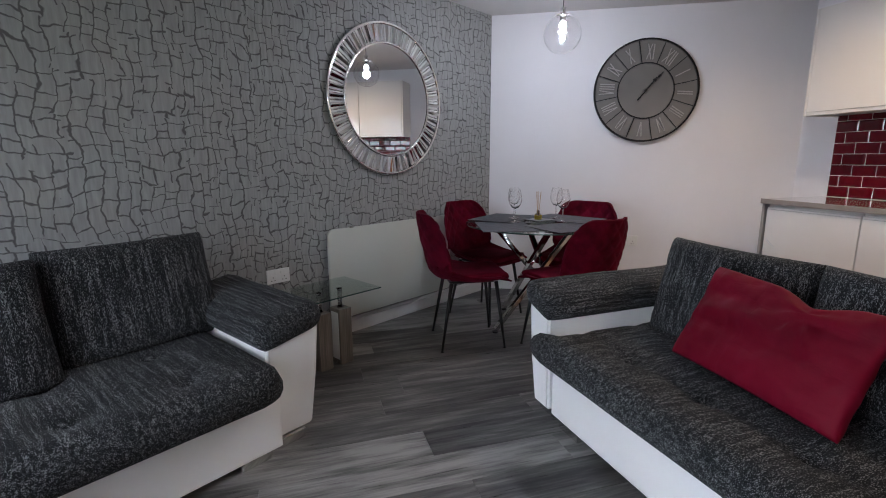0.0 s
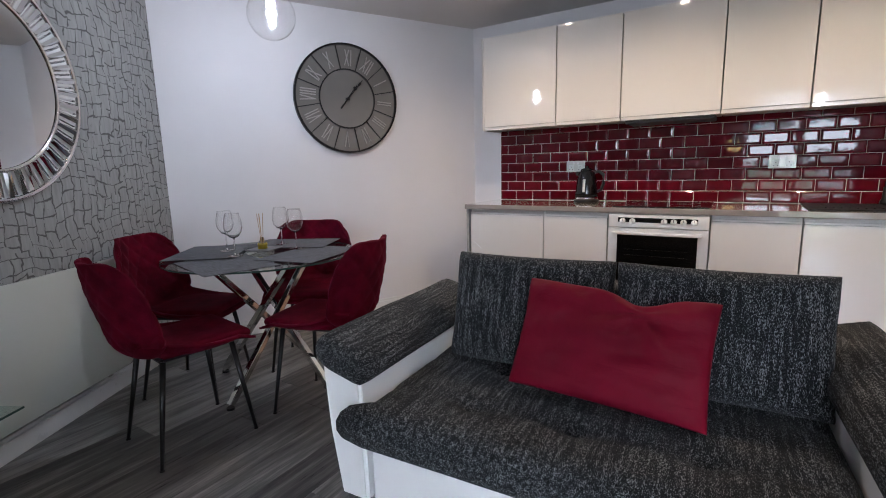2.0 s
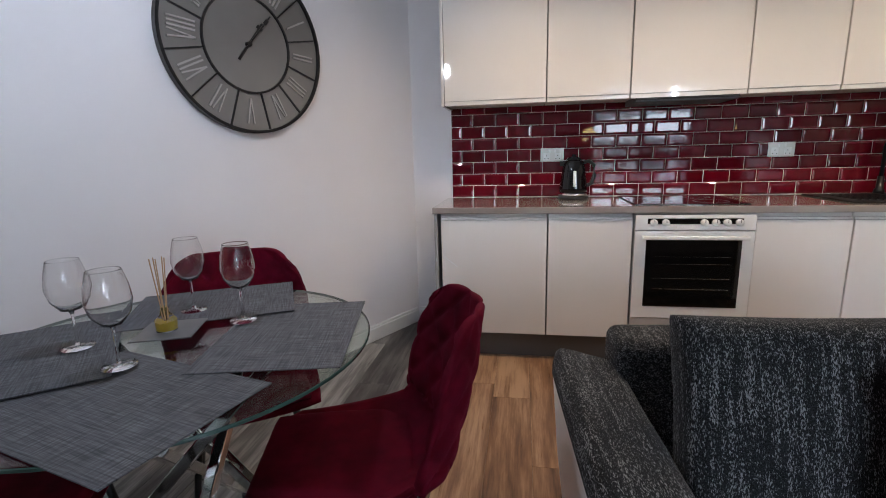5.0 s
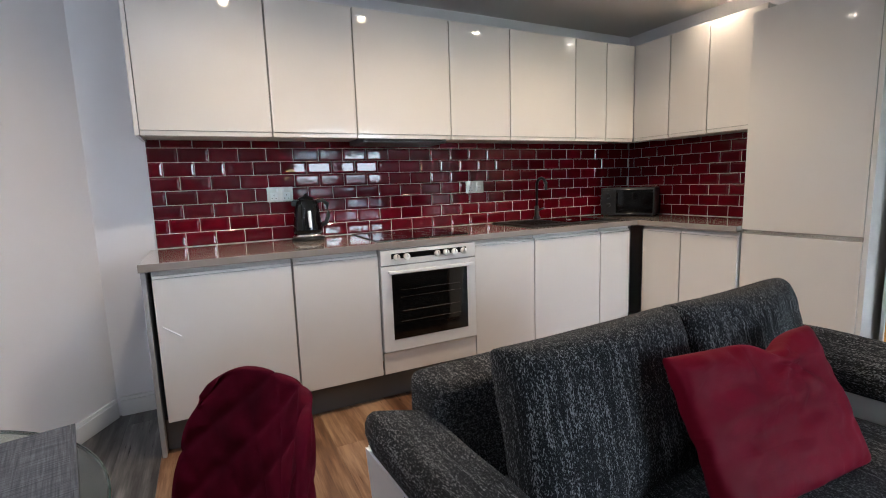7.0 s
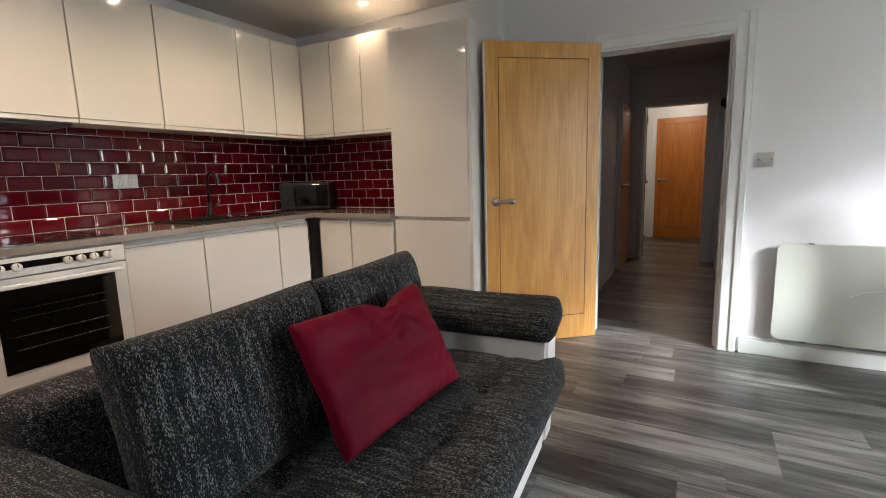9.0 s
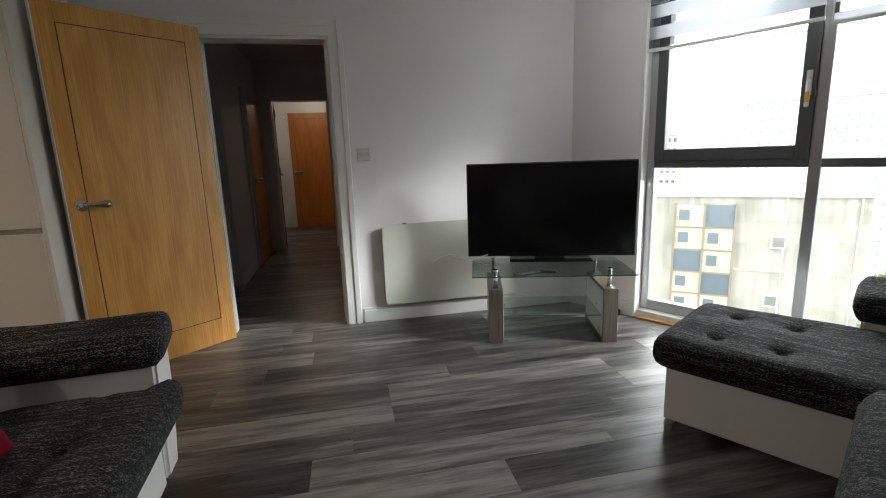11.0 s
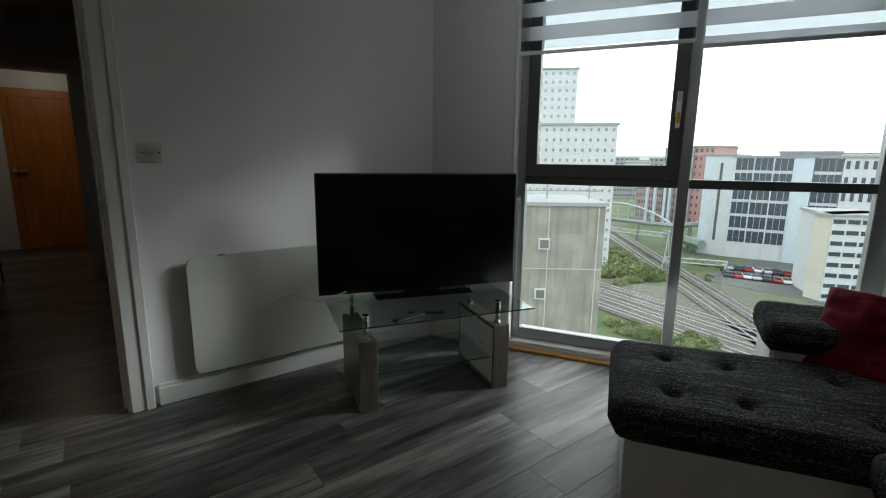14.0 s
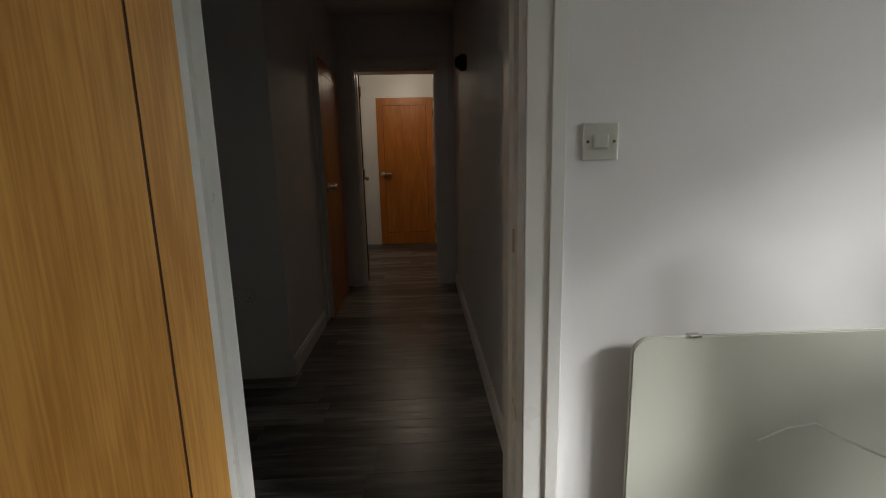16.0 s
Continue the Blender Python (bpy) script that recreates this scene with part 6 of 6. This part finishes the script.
def bush(az, d, size, mat, seed):
    e = new("bush")
    p = polar(az, d)
    e.matrix_world = Matrix.Translation((p.x, p.y, G)) @ Matrix.Diagonal((size * 1.3, size * 1.3, size, 1))
    tagged(e, "overgrown green bush beside the railway", "bush", "trackside bushes")
    part("foliage", bush_mesh(seed), mat, e)
    bm = rods(((0, 0, 0), (0.05, 0, 0.5), 0.05), ((0.05, 0, 0.45), (0.3, 0.1, 0.8), 0.025), ((0.05, 0, 0.45), (-0.2, -0.15, 0.85), 0.025), n=6)
    part("stem", bm, bark, e)
    return e


spots = []
for k in range(34):
    f = rng.random()
    spots.append((-146.2 - 5.6 * f, rng.uniform(116, 138 - 16 * f), rng.uniform(2.4, 5.4 - 3.4 * f)))
for k in range(24):
    f = (k + rng.random()) / 24
    spots.append((-147.2 - 10.5 * f, 82.5 - 3 * f - 5 * rng.random(), rng.uniform(1.0, 1.9)))
for k in range(12):
    spots.append((-152.5 - 6 * rng.random(), rng.uniform(122, 150), rng.uniform(0.7, 1.4)))
for k in range(30):
    spots.append((-146.3 - 6.5 * rng.random(), rng.uniform(108, 124), rng.uniform(0.8, 1.7)))
for k, (az, d, s) in enumerate(spots):
    bush(az, d, s, leaf_a if k % 2 else leaf_b, k)

steel_white = material("painted_steel", (0.40, 0.44, 0.46), 0.5)
br = thing("footbridge", "pale steel arched footbridge over the railway", "bridge", (0, 0, 0))
A, B = polar(-142.0, 188), polar(-153.0, 166)
A.z = B.z = G + 7
arc = []
for k in range(21):
    t = k / 20
    p = A.lerp(B, t)
    arc.append((p.x, p.y, G + 7.2 + 5.6 * (1 - (2 * t - 1) ** 2)))
part("arch", tube(arc, 0.35, 8), steel_white, br)
part("deck", tube([(p[0], p[1], G + 7) for p in arc], 0.8, 6), roof_grey, br)
part("hanger", rods(*[(p, (p[0], p[1], G + 7), 0.1) for p in arc[2:-2:2]], n=6), steel_white, br)
for t in (0.0, 0.35, 0.7, 1.0):
    p = A.lerp(B, t)
    part("pier", rods(((p.x, p.y, G), (p.x, p.y, G + 7), 0.6), n=8), concrete, br)
C = polar(-156.2, 172)
part("approach_deck", tube([(B.x, B.y, G + 7), (C.x, C.y, G + 8)], 0.9, 6), roof_grey, br)
part("approach_pier", rods((((B.x + C.x) / 2, (B.y + C.y) / 2, G), ((B.x + C.x) / 2, (B.y + C.y) / 2, G + 7.4), 0.6), n=8), concrete, br)


def gantry(p, q, h, label):
    e = thing("gantry", label, "railway gantry", (0, 0, 0))
    pts = [p.lerp(q, k / 10) for k in range(11)]
    bars = [((p.x, p.y, G + h), (q.x, q.y, G + h), 0.14), ((p.x, p.y, G + h - 1.1), (q.x, q.y, G + h - 1.1), 0.14)]
    for k in range(10):
        a, b = pts[k], pts[k + 1]
        bars.append(((a.x, a.y, G + h - 1.1 * (k % 2)), (b.x, b.y, G + h - 1.1 * ((k + 1) % 2)), 0.07))
    part("truss", rods(*bars, n=6), steel_white, e)
    for s_ in (p, q):
        part("leg", rods(((s_.x - 1.3, s_.y, G), (s_.x, s_.y, G + h), 0.16), ((s_.x + 1.3, s_.y, G), (s_.x, s_.y, G + h), 0.16), n=6), steel_white, e)


gantry(polar(-145.4, 152), polar(-152.6, 145), 7.4, "pale steel lattice gantry spanning the railway tracks")
gantry(polar(-152.4, 131), polar(-158.4, 133), 3.2, "low pale steel lattice gantry beside the branching track")
hut = thing("platform_canopy", "long low green-roofed canopy beside the footbridge", "canopy", (0, 0, 0))
hp0, hp1 = polar(-152.4, 174), polar(-155.9, 156)
part("roof", tube([(hp0.x, hp0.y, G + 3.2), (hp1.x, hp1.y, G + 3.2)], 1.5, 6), paint("green_roof", (0.20, 0.25, 0.21), 0.8, 0.2), hut)
part("post", rods(*[((*hp0.lerp(hp1, t).xy, G), (*hp0.lerp(hp1, t).xy, G + 3), 0.15) for t in (0.1, 0.4, 0.7, 0.95)], n=6), roof_grey, hut)
car_cols = [paint("car_paint", c, 0.3) for c in ((0.5, 0.5, 0.52), (0.05, 0.05, 0.06), (0.4, 0.03, 0.03), (0.7, 0.7, 0.7))]
tyre = black_plastic
for k in range(16):
    az, d = -158.6 - 0.85 * (k % 9), 140 if k < 9 else 131
    p = polar(az, d)
    e = thing("car", ("silver", "black", "red", "white")[k % 4] + " parked car in the office car park", "car", (p.x, p.y, G), az + 10, "parked cars")
    bm = box(-2.1, 2.1, -0.85, 0.85, 0.35, 0.95, 0.18, 2)
    part("body", bm, car_cols[k % 4], e)
    part("cabin", box(-1.2, 0.9, -0.75, 0.75, 0.951, 1.45, 0.2, 2), office_glass, e)
    for wx in (-1.3, 1.3):
        for wy in (-0.87, 0.87):
            part("wheel", rods(((wx, wy - 0.1, 0.33), (wx, wy + 0.1, 0.33), 0.33), n=12), tyre, e)
tagged(put("road", box(-160, -112, -50, -5, G + 0.02, G + 0.06), ASP), kind="structure")

# ---- tiles ----
TW, TH, PT = 0.1505, 0.075, 0.003


def tile_bm(w, h):
    bm = bmesh.new()
    rings = [[bm.verts.new((math.copysign(w / 2 - b, sx), d, math.copysign(h / 2 - b, sz))) for sx, sz in ((-1, -1), (1, -1), (1, 1), (-1, 1))]
             for b, d in ((0, 0), (0, 0.0035), (0.005, 0.0062), (0.0135, 0.0080))]
    for lo, hi in zip(rings, rings[1:]):
        for i in range(4):
            j = (i + 1) % 4
            bm.faces.new((lo[i], lo[j], hi[j], hi[i]))
    bm.faces.new(rings[-1])
    bmesh.ops.recalc_face_normals(bm, faces=bm.faces)
    return bm


TILE_MESH = {}


def tile_at(parent, u, z, w, h):
    key = (round(w, 3), round(h, 3))
    if key not in TILE_MESH:
        me = bpy.data.meshes.new("tile")
        bm = tile_bm(w, h)
        bm.to_mesh(me)
        bm.free()
        me.materials.append(tile_glaze)
        TILE_MESH[key] = me
    ob = new("tile", TILE_MESH[key])
    ob.parent = parent
    ob.matrix_local = pose(u, 0, z)


def tile_wall(name, label, m, length, z0, z1, start=0.0):
    bk = put(name, box(0, length, -0.006, 0.0035, z0, z1), grout)
    bk.matrix_world = m
    tagged(bk, label, kind="structure")
    z, row = z0 + 0.002, 0
    while z < z1 - 0.01:
        h = min(TH, z1 - z)
        u = -start - (0.5 * (TW + PT) if row % 2 else 0)
        while u < length:
            a, b = max(u, 0.0), min(u + TW, length)
            if b - a > 0.03 and h > 0.03:
                tile_at(bk, (a + b) / 2, z + h / 2, b - a, h)
            u += TW + PT
        z += TH + PT
        row += 1


tile_wall("tiling", "burgundy bevelled brick tiles with pale grout", pose(4.196, -1.185, 0, 0, 0, 90), 3.613, 0.914, 1.512, 0.06)
tile_wall("tiling", "burgundy bevelled brick tiles with pale grout", pose(4.187, -1.1865, 0, 0, 0, 0) @ Matrix.Diagonal((-1, 1, 1, 1)), 1.31, 0.914, 1.512, 0.02)

# ---- floor planks ----
PW, PL = 0.185, 1.22
POLY = [(-0.98, -1.48), (4.215, -1.48), (4.215, 2.75), (2.05, 3.92), (-2.44, 1.33), (-1.02, -1.30)]
POLY2 = [(-0.3, -6.9), (2.7, -6.9), (3.05, -4.0), (3.05, -1.48), (0.7, -1.48), (-0.3, -4.0)]


def span(poly, y):
    xs = []
    for (x0, y0), (x1, y1) in zip(poly, poly[1:] + poly[:1]):
        if (y0 - y) * (y1 - y) < 0:
            xs.append(x0 + (x1 - x0) * (y - y0) / (y1 - y0))
    return (min(xs), max(xs)) if len(xs) > 1 else None


PLANK = {}


def plank_at(x0, x1, y0, mat):
    key = (round(x1 - x0, 3), mat.name)
    if key not in PLANK:
        me = bpy.data.meshes.new("plank")
        bm = box(0, x1 - x0 - 0.0008, 0, PW - 0.0008, -0.006, 0.0, 0.0006, 1)
        bm.to_mesh(me)
        bm.free()
        me.materials.append(mat)
        PLANK[key] = me
    ob = new("plank", PLANK[key])
    ob.parent = floor
    ob.location = (x0, y0, 0)


prng = random.Random(11)
for k in range(-35, 24):
    y0 = -0.497 + PW * k
    poly = POLY if y0 + PW / 2 > -1.48 else POLY2
    sp = [span(poly, y0 + 0.01), span(poly, y0 + PW - 0.01)]
    sp = [s for s in sp if s]
    if not sp:
        continue
    lo, hi = min(s[0] for s in sp) - 0.04, max(s[1] for s in sp) + 0.04
    off_ = prng.uniform(0, PL)
    x = -3.0 - off_
    while x < hi:
        a, b = x, x + PL
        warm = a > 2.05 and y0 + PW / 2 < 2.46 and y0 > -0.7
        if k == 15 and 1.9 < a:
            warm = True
        a, b = max(a, lo), min(b, hi)
        if b > a + 0.01:
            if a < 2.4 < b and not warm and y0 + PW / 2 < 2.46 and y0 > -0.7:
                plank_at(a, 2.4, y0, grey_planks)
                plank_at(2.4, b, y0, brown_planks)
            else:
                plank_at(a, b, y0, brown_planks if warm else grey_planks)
        x += PL
